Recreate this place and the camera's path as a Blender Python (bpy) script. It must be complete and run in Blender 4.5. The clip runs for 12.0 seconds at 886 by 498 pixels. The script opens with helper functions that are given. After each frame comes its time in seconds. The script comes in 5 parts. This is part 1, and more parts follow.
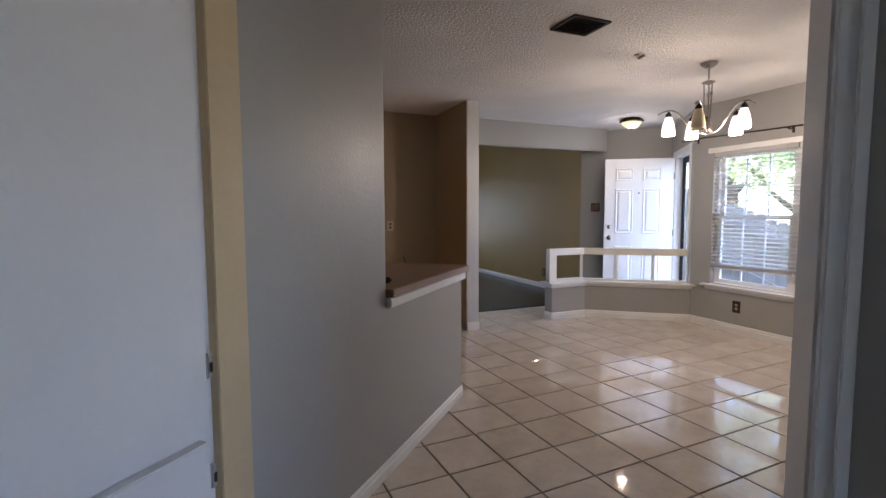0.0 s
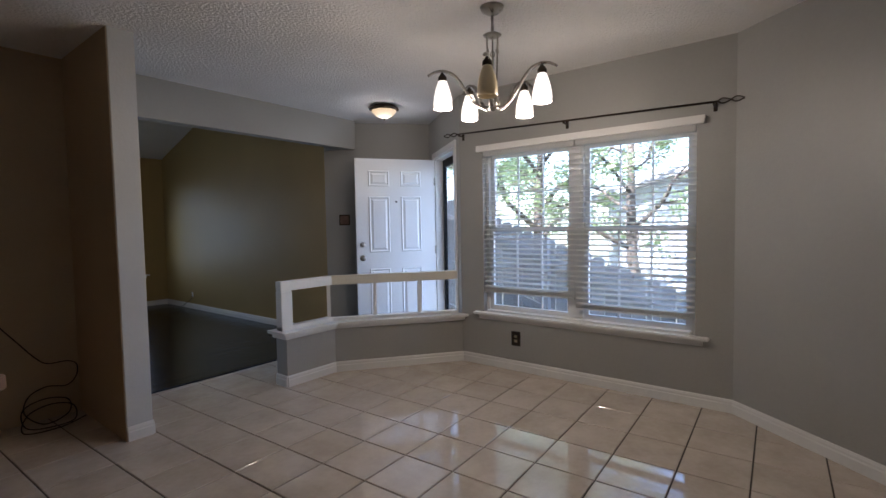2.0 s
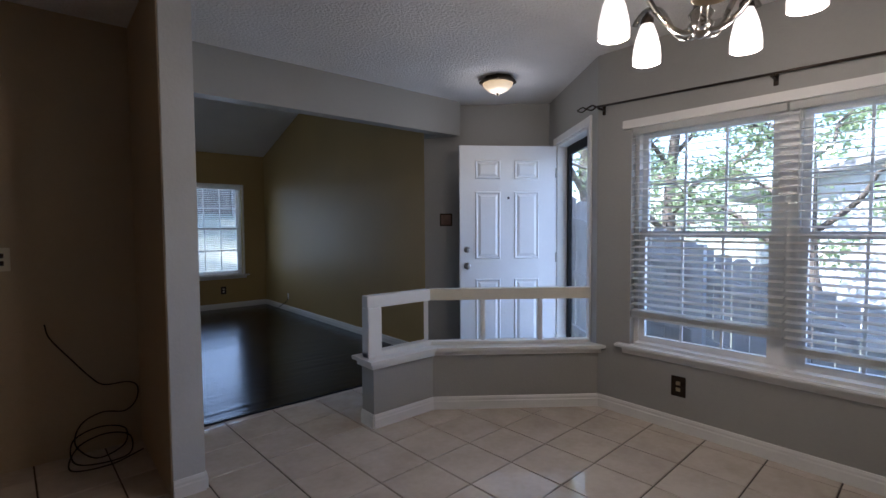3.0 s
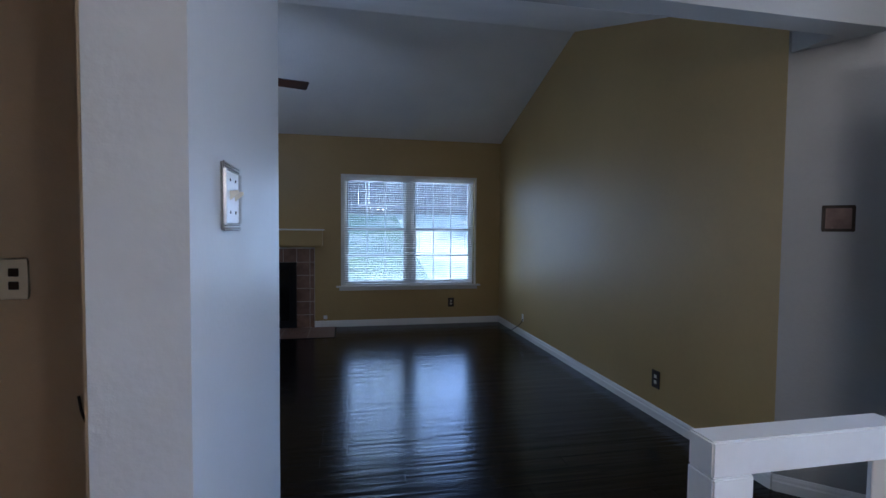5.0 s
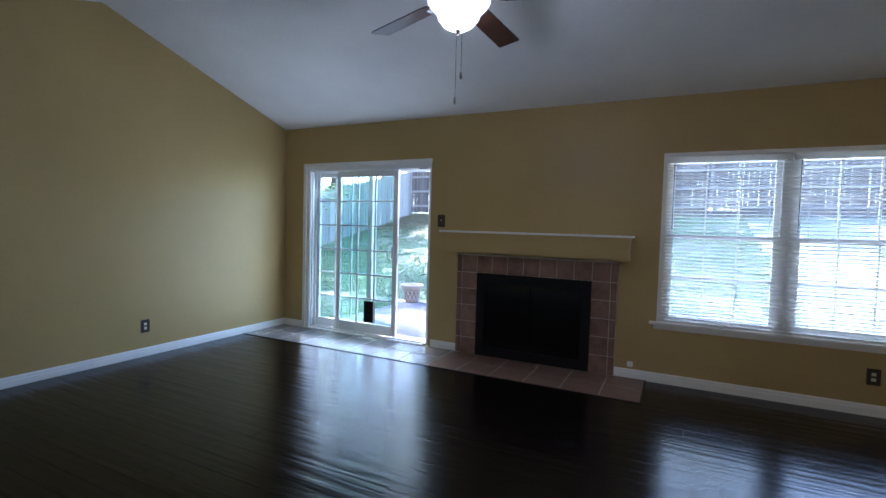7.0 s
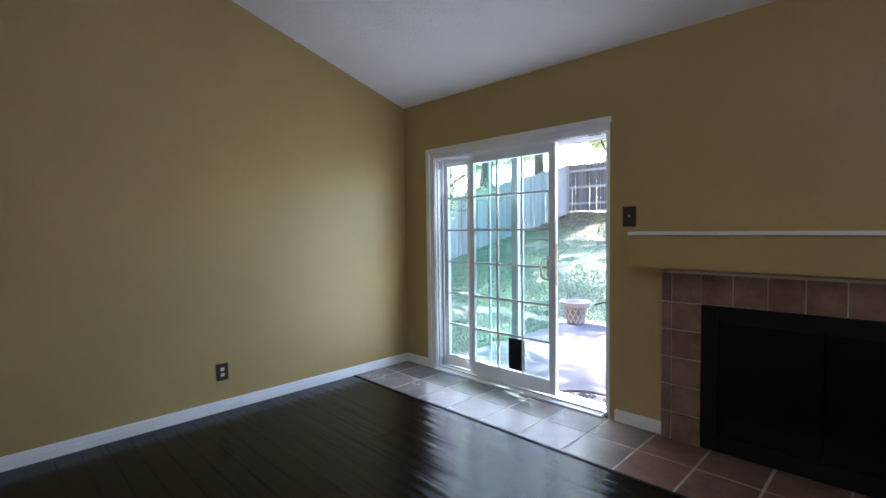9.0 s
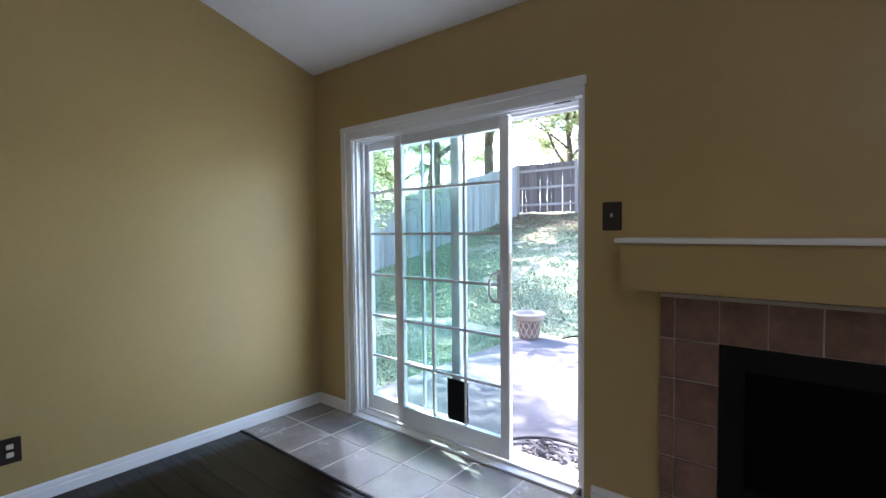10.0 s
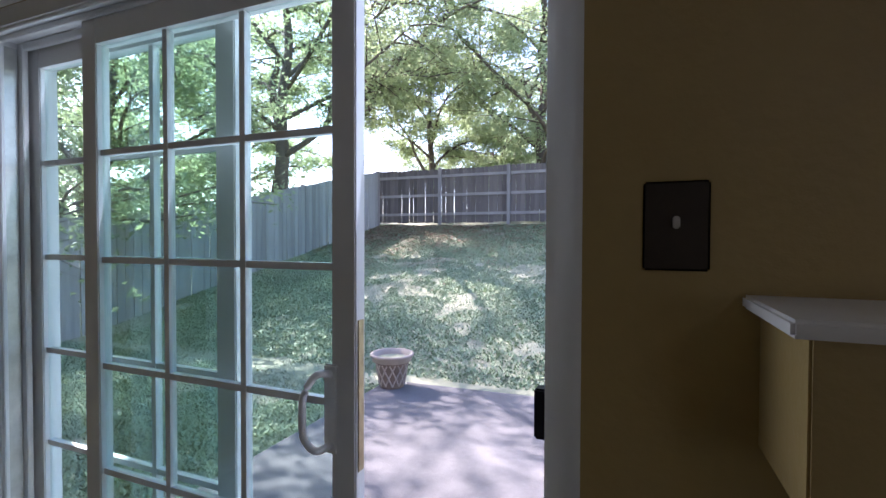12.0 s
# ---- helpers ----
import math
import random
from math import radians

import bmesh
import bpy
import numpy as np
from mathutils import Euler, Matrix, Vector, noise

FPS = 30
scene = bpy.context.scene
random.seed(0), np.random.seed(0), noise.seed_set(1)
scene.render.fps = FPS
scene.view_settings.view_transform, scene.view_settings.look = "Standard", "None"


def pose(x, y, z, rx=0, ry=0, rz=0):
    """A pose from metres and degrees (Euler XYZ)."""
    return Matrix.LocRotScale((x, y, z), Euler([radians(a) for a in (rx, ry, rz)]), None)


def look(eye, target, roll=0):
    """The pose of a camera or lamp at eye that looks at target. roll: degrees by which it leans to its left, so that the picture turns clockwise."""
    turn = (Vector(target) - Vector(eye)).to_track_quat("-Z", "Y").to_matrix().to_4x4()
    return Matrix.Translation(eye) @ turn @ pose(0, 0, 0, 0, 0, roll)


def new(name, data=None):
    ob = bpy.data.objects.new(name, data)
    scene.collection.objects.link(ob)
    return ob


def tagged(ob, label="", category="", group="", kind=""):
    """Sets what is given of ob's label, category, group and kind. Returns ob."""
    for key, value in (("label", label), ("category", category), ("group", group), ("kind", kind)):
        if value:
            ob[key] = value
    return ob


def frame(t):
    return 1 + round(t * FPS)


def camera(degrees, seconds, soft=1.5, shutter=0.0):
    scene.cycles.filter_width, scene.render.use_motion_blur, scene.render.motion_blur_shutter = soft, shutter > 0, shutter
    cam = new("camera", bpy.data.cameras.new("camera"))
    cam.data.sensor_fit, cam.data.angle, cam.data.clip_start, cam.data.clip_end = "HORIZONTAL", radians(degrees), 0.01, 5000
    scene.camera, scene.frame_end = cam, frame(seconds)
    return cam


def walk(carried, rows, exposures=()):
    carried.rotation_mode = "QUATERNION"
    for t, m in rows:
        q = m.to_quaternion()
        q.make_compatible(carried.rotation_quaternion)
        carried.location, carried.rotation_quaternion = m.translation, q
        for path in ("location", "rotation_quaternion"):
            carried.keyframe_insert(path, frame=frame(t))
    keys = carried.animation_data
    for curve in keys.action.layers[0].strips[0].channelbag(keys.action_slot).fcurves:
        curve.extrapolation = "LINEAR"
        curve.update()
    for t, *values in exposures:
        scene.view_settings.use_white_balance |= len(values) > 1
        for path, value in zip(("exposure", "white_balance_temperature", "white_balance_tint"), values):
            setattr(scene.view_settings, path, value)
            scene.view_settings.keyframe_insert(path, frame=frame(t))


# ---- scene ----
cam = camera(86.5, 12.0)
PATH = [
    (0, (-0.207, -0.132, 1.305), (0.571, 1.705, 1.152), -0.2),
    (0.5, (0.118, 0.212, 1.298), (1.163, 1.912, 1.166), -0.35),
    (1, (0.387, 0.561, 1.286), (1.749, 2.021, 1.172), -0.7),
    (1.5, (0.71, 0.876, 1.295), (2.238, 2.162, 1.189), -1.3),
    (2, (1.004, 1.218, 1.299), (2.582, 2.442, 1.198), -1.0),
    (2.5, (1.292, 1.577, 1.297), (2.779, 2.911, 1.198), -0.7),
    (3, (1.599, 1.973, 1.305), (2.898, 3.491, 1.213), -0.4),
    (3.5, (1.863, 2.402, 1.31), (3.003, 4.044, 1.225), -0.2),
    (3.7, (1.953, 2.579, 1.299), (2.981, 4.293, 1.222), 0.2),
    (5.3, (2.497, 3.999, 1.314), (2.765, 5.979, 1.227), 0.3),
    (5.5, (2.54, 4.182, 1.315), (2.711, 6.173, 1.228), 0.2),
    (6, (2.621, 4.68, 1.323), (2.486, 6.674, 1.244), 0.4),
    (6.5, (2.598, 5.082, 1.331), (2.19, 7.039, 1.263), 1.3),
    (7, (2.471, 5.538, 1.338), (1.586, 7.329, 1.243), 1.6),
    (7.5, (2.275, 5.882, 1.341), (1.031, 7.445, 1.234), 1.3),
    (9.5, (1.23, 7.484, 1.342), (-0.188, 8.892, 1.253), -0.8),
    (10, (0.96, 7.909, 1.349), (-0.303, 9.458, 1.264), -0.6),
    (10.5, (0.751, 8.28, 1.357), (-0.474, 9.859, 1.3), -0.3),
    (11, (0.511, 8.651, 1.369), (-0.603, 10.311, 1.34), 0.2),
    (11.5, (0.322, 8.975, 1.361), (-0.643, 10.726, 1.301), -0.3),
    (12, (0.129, 9.33, 1.379), (-0.628, 11.181, 1.338), 0.2),
]
walk(cam, [(t, look(eye, target, roll)) for t, eye, target, roll in PATH],
     exposures=[(0, 3.45, 5700, 23), (0.5, 3.4, 5600, 22), (1, 3.1, 5450, 19), (2, 2.6, 5450, 19), (3.5, 2.4, 5050, 20), (5.5, 3.45, 4700, 19), (7, 3.72, 5200, 20), (7.5, 3.62, 5350, 21), (9.5, 3.78, 5850, 25), (10.5, 3.35, 5850, 25), (11, 2.97, 5850, 25), (12, 2.3, 6000, 27)])

# ---- world, sun, lamps ----
world = bpy.data.worlds.new("world")
scene.world = world
world.use_nodes = True
wn = world.node_tree.nodes
sky = wn.new("ShaderNodeTexSky")
sky.sky_type, sky.sun_disc = "NISHITA", False
SUN = Vector((-0.92, 0.34, 0.86)).normalized()
sky.sun_elevation = math.asin(SUN.z)
sky.sun_rotation = math.atan2(SUN.x, SUN.y)
world.node_tree.links.new(sky.outputs[0], wn["Background"].inputs[0])
wn["Background"].inputs[1].default_value = 0.15
sun = new("sun", bpy.data.lights.new("sun", "SUN"))
sun.data.energy, sun.data.angle, sun.data.color = 5.0, radians(0.6), (1.0, 0.95, 0.87)
sun.matrix_world = look((-20, 8, 20), (-20 - SUN.x, 8 - SUN.y, 20 - SUN.z))


def sky_window(name, eye, target, w, h, watts):
    """An area lamp added in a window's opening to strengthen the sky's light."""
    lamp = new(name, bpy.data.lights.new(name, "AREA"))
    lamp.data.shape, lamp.data.size, lamp.data.size_y = "RECTANGLE", w, h
    lamp.data.energy, lamp.data.color = watts, (0.78, 0.90, 1.0)
    lamp.matrix_world = look(eye, target)


sky_window("sliding_door_sky", (-0.84, 10.10, 1.02), (-0.84, 5.0, 1.9), 1.60, 1.90, 1.7)
sky_window("living_window_sky", (3.27, 10.33, 1.29), (3.27, 5.0, 2.2), 1.70, 1.40, 2.6)
sky_window("dining_window_sky", (4.81, 2.70, 1.24), (1.0, 2.70, 1.7), 1.65, 1.35, 0.5)
sky_window("front_door_sky", (5.16, 4.21, 1.05), (4.4, 4.81, 1.15), 0.75, 1.85, 1.0)

# ---- materials ----
def mat(name, color, rough=0.5, var=0.12, scale=3.0, fine=60.0, bump=0.0, bump_scale=80.0, metal=0.0, second=None,
        stretch=(1, 1, 1), piece=0.0, coat=0.0, spec=0.5):
    """A surface with broad stains, a fine grain and a relief."""
    m = bpy.data.materials.new(name)
    m.use_nodes = True
    nt = m.node_tree
    n, li = nt.nodes, nt.links
    b = n["Principled BSDF"]
    tc = n.new("ShaderNodeTexCoord")
    mp = n.new("ShaderNodeMapping")
    mp.inputs["Scale"].default_value = stretch
    li.new(tc.outputs["Object"], mp.inputs[0])
    n1, n2 = n.new("ShaderNodeTexNoise"), n.new("ShaderNodeTexNoise")
    n1.inputs["Scale"].default_value, n2.inputs["Scale"].default_value = scale, fine
    n1.inputs["Detail"].default_value = 4
    add = n.new("ShaderNodeMath")
    add.operation = "MULTIPLY_ADD"
    add.inputs[1].default_value = 0.35
    for q in (n1, n2):
        li.new(mp.outputs[0], q.inputs["Vector"])
    li.new(n2.outputs[0], add.inputs[0])
    li.new(n1.outputs[0], add.inputs[2])
    last = add.outputs[0]
    if piece:
        oi = n.new("ShaderNodeObjectInfo")
        pa = n.new("ShaderNodeMath")
        pa.operation = "MULTIPLY_ADD"
        pa.inputs[1].default_value = piece
        li.new(oi.outputs["Random"], pa.inputs[0])
        li.new(last, pa.inputs[2])
        sub = n.new("ShaderNodeMath")
        sub.operation = "SUBTRACT"
        sub.inputs[1].default_value = piece / 2
        li.new(pa.outputs[0], sub.inputs[0])
        last = sub.outputs[0]
        va = n.new("ShaderNodeVectorMath")
        va.operation = "ADD"
        cx = n.new("ShaderNodeCombineXYZ")
        m10 = n.new("ShaderNodeMath")
        m10.operation = "MULTIPLY"
        m10.inputs[1].default_value = 37.0
        li.new(oi.outputs["Random"], m10.inputs[0])
        for k in range(3):
            li.new(m10.outputs[0], cx.inputs[k])
        li.new(tc.outputs["Object"], va.inputs[0])
        li.new(cx.outputs[0], va.inputs[1])
        li.new(va.outputs[0], mp.inputs[0])
    ramp = n.new("ShaderNodeValToRGB")
    c = Vector(color)
    d = Vector(second) if second else c * (1 + var)
    lo = c if second else c * (1 - var)
    ramp.color_ramp.elements[0].position, ramp.color_ramp.elements[1].position = 0.42, 0.92
    ramp.color_ramp.elements[0].color = (*lo, 1)
    ramp.color_ramp.elements[1].color = (*d, 1)
    li.new(last, ramp.inputs[0])
    li.new(ramp.outputs[0], b.inputs["Base Color"])
    rr = n.new("ShaderNodeMapRange")
    rr.inputs[1].default_value, rr.inputs[2].default_value = 0.3, 1.0
    rr.inputs[3].default_value, rr.inputs[4].default_value = max(0.02, rough * 0.85), min(1, rough * 1.2)
    li.new(add.outputs[0], rr.inputs[0])
    li.new(rr.outputs[0], b.inputs["Roughness"])
    b.inputs["Metallic"].default_value = metal
    b.inputs["Coat Weight"].default_value = coat
    b.inputs["Coat Roughness"].default_value = 0.08
    b.inputs["Specular IOR Level"].default_value = spec
    if bump:
        n3 = n.new("ShaderNodeTexNoise")
        n3.inputs["Scale"].default_value = bump_scale
        n3.inputs["Detail"].default_value = 3
        li.new(mp.outputs[0], n3.inputs["Vector"])
        bp = n.new("ShaderNodeBump")
        bp.inputs["Strength"].default_value, bp.inputs["Distance"].default_value = bump, 0.01
        li.new(n3.outputs[0], bp.inputs["Height"])
        li.new(bp.outputs[0], b.inputs["Normal"])
    return m


def glass(name, tint=(1, 1, 1), gloss=0.09):
    m = bpy.data.materials.new(name)
    m.use_nodes = True
    n, li = m.node_tree.nodes, m.node_tree.links
    n.remove(n["Principled BSDF"])
    tr, gl, mx, lw = n.new("ShaderNodeBsdfTransparent"), n.new("ShaderNodeBsdfGlossy"), n.new("ShaderNodeMixShader"), n.new("ShaderNodeLayerWeight")
    tr.inputs[0].default_value = (*tint, 1)
    gl.inputs["Roughness"].default_value = 0.01
    lw.inputs[0].default_value = 0.5
    pw = n.new("ShaderNodeMath")
    pw.operation = "POWER"
    pw.inputs[1].default_value = 3.0
    ad = n.new("ShaderNodeMath")
    ad.operation = "MULTIPLY_ADD"
    ad.inputs[1].default_value, ad.inputs[2].default_value = 0.5, gloss * 0.5
    li.new(lw.outputs["Facing"], pw.inputs[0])
    li.new(pw.outputs[0], ad.inputs[0])
    li.new(ad.outputs[0], mx.inputs[0])
    li.new(tr.outputs[0], mx.inputs[1])
    li.new(gl.outputs[0], mx.inputs[2])
    li.new(mx.outputs[0], n["Material Output"].inputs[0])
    return m


def glow(name, color, strength):
    m = bpy.data.materials.new(name)
    m.use_nodes = True
    b = m.node_tree.nodes["Principled BSDF"]
    b.inputs["Base Color"].default_value = (0.85, 0.82, 0.74, 1)
    b.inputs["Roughness"].default_value = 0.35
    b.inputs["Emission Color"].default_value = (*color, 1)
    b.inputs["Emission Strength"].default_value = strength
    return m


M_GREY = mat("grey_wall_paint", (0.36, 0.355, 0.33), 0.42, 0.05, 1.5, 40, 0.12, 70)
# albedo raised so that the stub wall looks lit from the front door
M_BLUEGREY = mat("lightened_wall_paint", (0.56, 0.565, 0.56), 0.42, 0.04, 1.5, 40, 0.1, 70)
M_YEL = mat("khaki_wall_paint", (0.42, 0.304, 0.120), 0.42, 0.06, 1.3, 40, 0.10, 70, spec=0.35)
M_TAN = mat("tan_kitchen_paint", (0.47, 0.375, 0.24), 0.5, 0.06, 1.5, 40, 0.1, 70)
M_RED = mat("dark_red_paint", (0.26, 0.022, 0.014), 0.5, 0.1, 2, 40)
M_CEIL = mat("textured_ceiling", (0.80, 0.78, 0.75), 0.85, 0.05, 2, 50, 1.0, 55)
M_CEIL2 = mat("smooth_vault_plaster", (0.80, 0.78, 0.75), 0.85, 0.05, 2, 50, 0.25, 40)
for q in M_CEIL.node_tree.nodes:
    if q.type == "BUMP":
        q.inputs["Distance"].default_value = 0.013
M_TRIM = mat("white_trim_paint", (0.78, 0.77, 0.74), 0.32, 0.04, 4, 50, 0.08, 30)
M_CREAM = mat("cream_trim_paint", (0.70, 0.66, 0.55), 0.35, 0.05, 4, 50, 0.08, 30)
M_VINYL = mat("white_vinyl", (0.80, 0.80, 0.79), 0.3, 0.03, 4, 60)
M_SLAT = mat("white_blind_slat", (0.78, 0.77, 0.73), 0.4, 0.04, 6, 60)
M_DOOR = mat("white_door_paint", (0.80, 0.80, 0.80), 0.3, 0.03, 3, 60, 0.05, 40)
M_TILE = mat("cream_glazed_tile", (0.50, 0.425, 0.345), 0.045, 0.12, 5, 30, 0.05, 12, piece=0.16, second=(0.64, 0.565, 0.48), spec=0.85)
M_GROUT = mat("dark_grout", (0.045, 0.032, 0.026), 0.9, 0.25, 8, 90)
M_LTILE = mat("mottled_tan_tile", (0.19, 0.165, 0.145), 0.24, 0.2, 4, 40, 0.08, 20, piece=0.15, second=(0.33, 0.29, 0.255))
M_LGROUT = mat("pale_grout", (0.50, 0.45, 0.39), 0.9, 0.2, 8, 90)
M_FTILE = mat("brown_hearth_tile", (0.13, 0.070, 0.048), 0.3, 0.2, 9, 40, 0.12, 25, piece=0.25, second=(0.26, 0.155, 0.11))
M_WOOD = mat("dark_stained_floorboard", (0.0035, 0.0022, 0.0019), 0.19, 0.2, 6, 60, 0.40, 22, stretch=(0.06, 1, 1), piece=0.3, second=(0.008, 0.005, 0.004), spec=0.215)
M_BLADE = mat("walnut_fan_blade", (0.020, 0.008, 0.005), 0.35, 0.2, 8, 60, stretch=(0.15, 1, 1), second=(0.06, 0.022, 0.012))
M_OAK = mat("honey_oak", (0.42, 0.20, 0.085), 0.4, 0.2, 7, 80, 0.1, 60, stretch=(1, 1, 0.12), second=(0.55, 0.30, 0.14))
M_LAM = mat("brown_laminate_counter", (0.20, 0.12, 0.075), 0.35, 0.2, 20, 160, second=(0.29, 0.185, 0.115))
M_BLACK = mat("black_metal", (0.008, 0.008, 0.009), 0.5, 0.2, 10, 90, spec=0.15)
M_BLKGL = mat("black_firebox_glass", (0.004, 0.004, 0.005), 0.12, 0.2, 10, 90, spec=0.3)
M_BRNPL = mat("dark_brown_plate", (0.030, 0.020, 0.014), 0.35, 0.15, 30, 90)
M_BRONZE = mat("dark_bronze", (0.05, 0.038, 0.028), 0.4, 0.25, 30, 90, metal=0.8)
M_NICKEL = mat("brushed_nickel", (0.36, 0.335, 0.30), 0.28, 0.1, 30, 120, metal=1.0)
M_CABLE = mat("black_cable", (0.012, 0.011, 0.010), 0.6)
M_IVORY = mat("ivory_plastic", (0.72, 0.66, 0.50), 0.35, 0.04)
M_FILL = mat("yellowed_filler_paint", (0.60, 0.47, 0.28), 0.45, 0.08, 3, 40)
M_PEWTER = mat("pewter_plate", (0.50, 0.50, 0.49), 0.32, 0.15, 20, 90, metal=0.5)
M_TOE = mat("worn_brass_latch", (0.40, 0.33, 0.21), 0.42, 0.25, 30, 90, metal=0.9)
M_CONC = mat("weathered_concrete", (0.085, 0.079, 0.080), 0.9, 0.2, 1.3, 25, 0.4, 60, second=(0.15, 0.14, 0.141))
M_SOIL = mat("dry_lawn_soil", (0.18, 0.19, 0.12), 0.95, 0.3, 0.6, 14, 0.5, 20, second=(0.34, 0.33, 0.23))
M_GRASS = mat("ground_cover_green", (0.15, 0.22, 0.12), 0.6, 0.3, 0.7, 6, second=(0.34, 0.41, 0.24))
M_STRAW = mat("dry_grass_straw", (0.50, 0.49, 0.36), 0.7, 0.2, 2, 9)
M_LEAF = mat("tree_leaf", (0.085, 0.13, 0.055), 0.5, 0.3, 0.8, 5, second=(0.20, 0.26, 0.11))
_n, _l = M_LEAF.node_tree.nodes, M_LEAF.node_tree.links
_t, _m = _n.new("ShaderNodeBsdfTranslucent"), _n.new("ShaderNodeMixShader")
_t.inputs[0].default_value = (0.42, 0.50, 0.27, 1)
_m.inputs[0].default_value = 0.55
_l.new(_n["Principled BSDF"].outputs[0], _m.inputs[1])
_l.new(_t.outputs[0], _m.inputs[2])
_l.new(_m.outputs[0], _n["Material Output"].inputs[0])
_n, _l = M_SLAT.node_tree.nodes, M_SLAT.node_tree.links
_t, _m = _n.new("ShaderNodeBsdfTranslucent"), _n.new("ShaderNodeMixShader")
_t.inputs[0].default_value = (0.80, 0.80, 0.77, 1)
_m.inputs[0].default_value = 0.45
_l.new(_n["Principled BSDF"].outputs[0], _m.inputs[1])
_l.new(_t.outputs[0], _m.inputs[2])
_l.new(_m.outputs[0], _n["Material Output"].inputs[0])
M_BARK = mat("grey_bark", (0.10, 0.08, 0.06), 0.9, 0.3, 4, 30, 0.9, 25, stretch=(1, 1, 0.25))
M_FENCE = mat("weathered_fence_wood", (0.075, 0.062, 0.055), 0.85, 0.25, 2, 30, 0.5, 40, stretch=(1, 1, 0.1), piece=0.25, second=(0.155, 0.13, 0.118))
M_POST = mat("grey_fence_post_wood", (0.19, 0.17, 0.16), 0.85, 0.2, 2, 30, 0.5, 40, stretch=(1, 1, 0.1), second=(0.29, 0.265, 0.25))
M_FENCE2 = mat("pale_fence_wood", (0.20, 0.19, 0.18), 0.85, 0.2, 2, 30, 0.5, 40, stretch=(1, 1, 0.1), piece=0.3, second=(0.36, 0.35, 0.335))
# fence wood with sunlight put into its colour, for the street fence
M_FENCE3 = mat("sunlit_tone_fence_wood", (0.42, 0.40, 0.37), 0.85, 0.2, 2, 30, 0.5, 40, stretch=(1, 1, 0.1), piece=0.2, second=(0.60, 0.58, 0.55))
M_SIDING = mat("pale_house_siding", (0.46, 0.47, 0.48), 0.7, 0.08, 2, 30)
M_ROOF = mat("grey_roof_shingle", (0.30, 0.29, 0.28), 0.9, 0.2, 3, 40, 0.5, 40)
M_POT = mat("terracotta_planter", (0.17, 0.115, 0.085), 0.8, 0.15, 8, 60, 0.3, 60, second=(0.26, 0.19, 0.15))
M_LATT = mat("pale_planter_relief", (0.36, 0.29, 0.24), 0.8, 0.15, 8, 60, 0.3, 60)
M_LITTER = mat("fallen_brown_leaf", (0.16, 0.10, 0.06), 0.8, 0.3, 3, 9, second=(0.34, 0.24, 0.16))
M_RUBBER = mat("rubber_scroll_mat", (0.035, 0.030, 0.030), 0.6, 0.2, 20, 80)
M_GLASS = glass("clear_glass", (0.97, 0.98, 0.98))
M_TEAL = glass("green_tinted_glass", (0.86, 0.955, 0.935))
M_SHADE = glow("lit_frosted_shade", (1.0, 0.86, 0.62), 0.24)
M_OFFSH = mat("unlit_amber_glass", (0.76, 0.64, 0.42), 0.3, 0.08)
M_DOME = glow("lit_alabaster_dome", (1.0, 0.66, 0.27), 0.11)
M_FANB = glow("lit_fan_bowl", (0.92, 0.95, 1.0), 0.12)


# ---- building helpers ----
def mesh(name, bm, material, smooth=False):
    bmesh.ops.recalc_face_normals(bm, faces=bm.faces)
    me = bpy.data.meshes.new(name)
    bm.to_mesh(me)
    bm.free()
    me.materials.append(material)
    if smooth:
        for p in me.polygons:
            p.use_smooth = True
    return me


def part(name, bm, material, parent=None, label="", smooth=False):
    ob = new(name, mesh(name, bm, material, smooth))
    ob.parent = parent
    return tagged(ob, label)


def piece(name, me, parent, m):
    ob = new(name, me)
    ob.parent = parent
    ob.matrix_local = m
    return ob


def thing(name, m, label, category, group="", kind=""):
    ob = new(name)
    ob.matrix_world = m
    ob.empty_display_size = 0.1
    return tagged(ob, label, category, group, kind)


def setting(name, bm, material, label="", smooth=False):
    return tagged(part(name, bm, material, None, label, smooth), kind="structure")


def box(x0, x1, y0, y1, z0, z1, bevel=0.0, bm=None, m=None):
    new_bm = bm is None
    b = bmesh.new()
    bmesh.ops.create_cube(b, size=1)
    for v in b.verts:
        v.co = Vector((x0 + (v.co.x + .5) * (x1 - x0), y0 + (v.co.y + .5) * (y1 - y0), z0 + (v.co.z + .5) * (z1 - z0)))
    if bevel:
        bmesh.ops.bevel(b, geom=b.edges[:], offset=bevel, segments=2, affect="EDGES", clamp_overlap=True)
    if m is not None:
        b.transform(m)
    if new_bm:
        return b
    me = bpy.data.meshes.new("t")
    b.to_mesh(me)
    b.free()
    bm.from_mesh(me)
    bpy.data.meshes.remove(me)
    return bm


def prism(points, z0, z1):
    """An upright prism over a plan outline."""
    b = bmesh.new()
    lo = [b.verts.new((x, y, z0)) for x, y in points]
    hi = [b.verts.new((x, y, z1)) for x, y in points]
    b.faces.new(lo[::-1])
    b.faces.new(hi)
    for i in range(len(points)):
        j = (i + 1) % len(points)
        b.faces.new((lo[i], lo[j], hi[j], hi[i]))
    return b


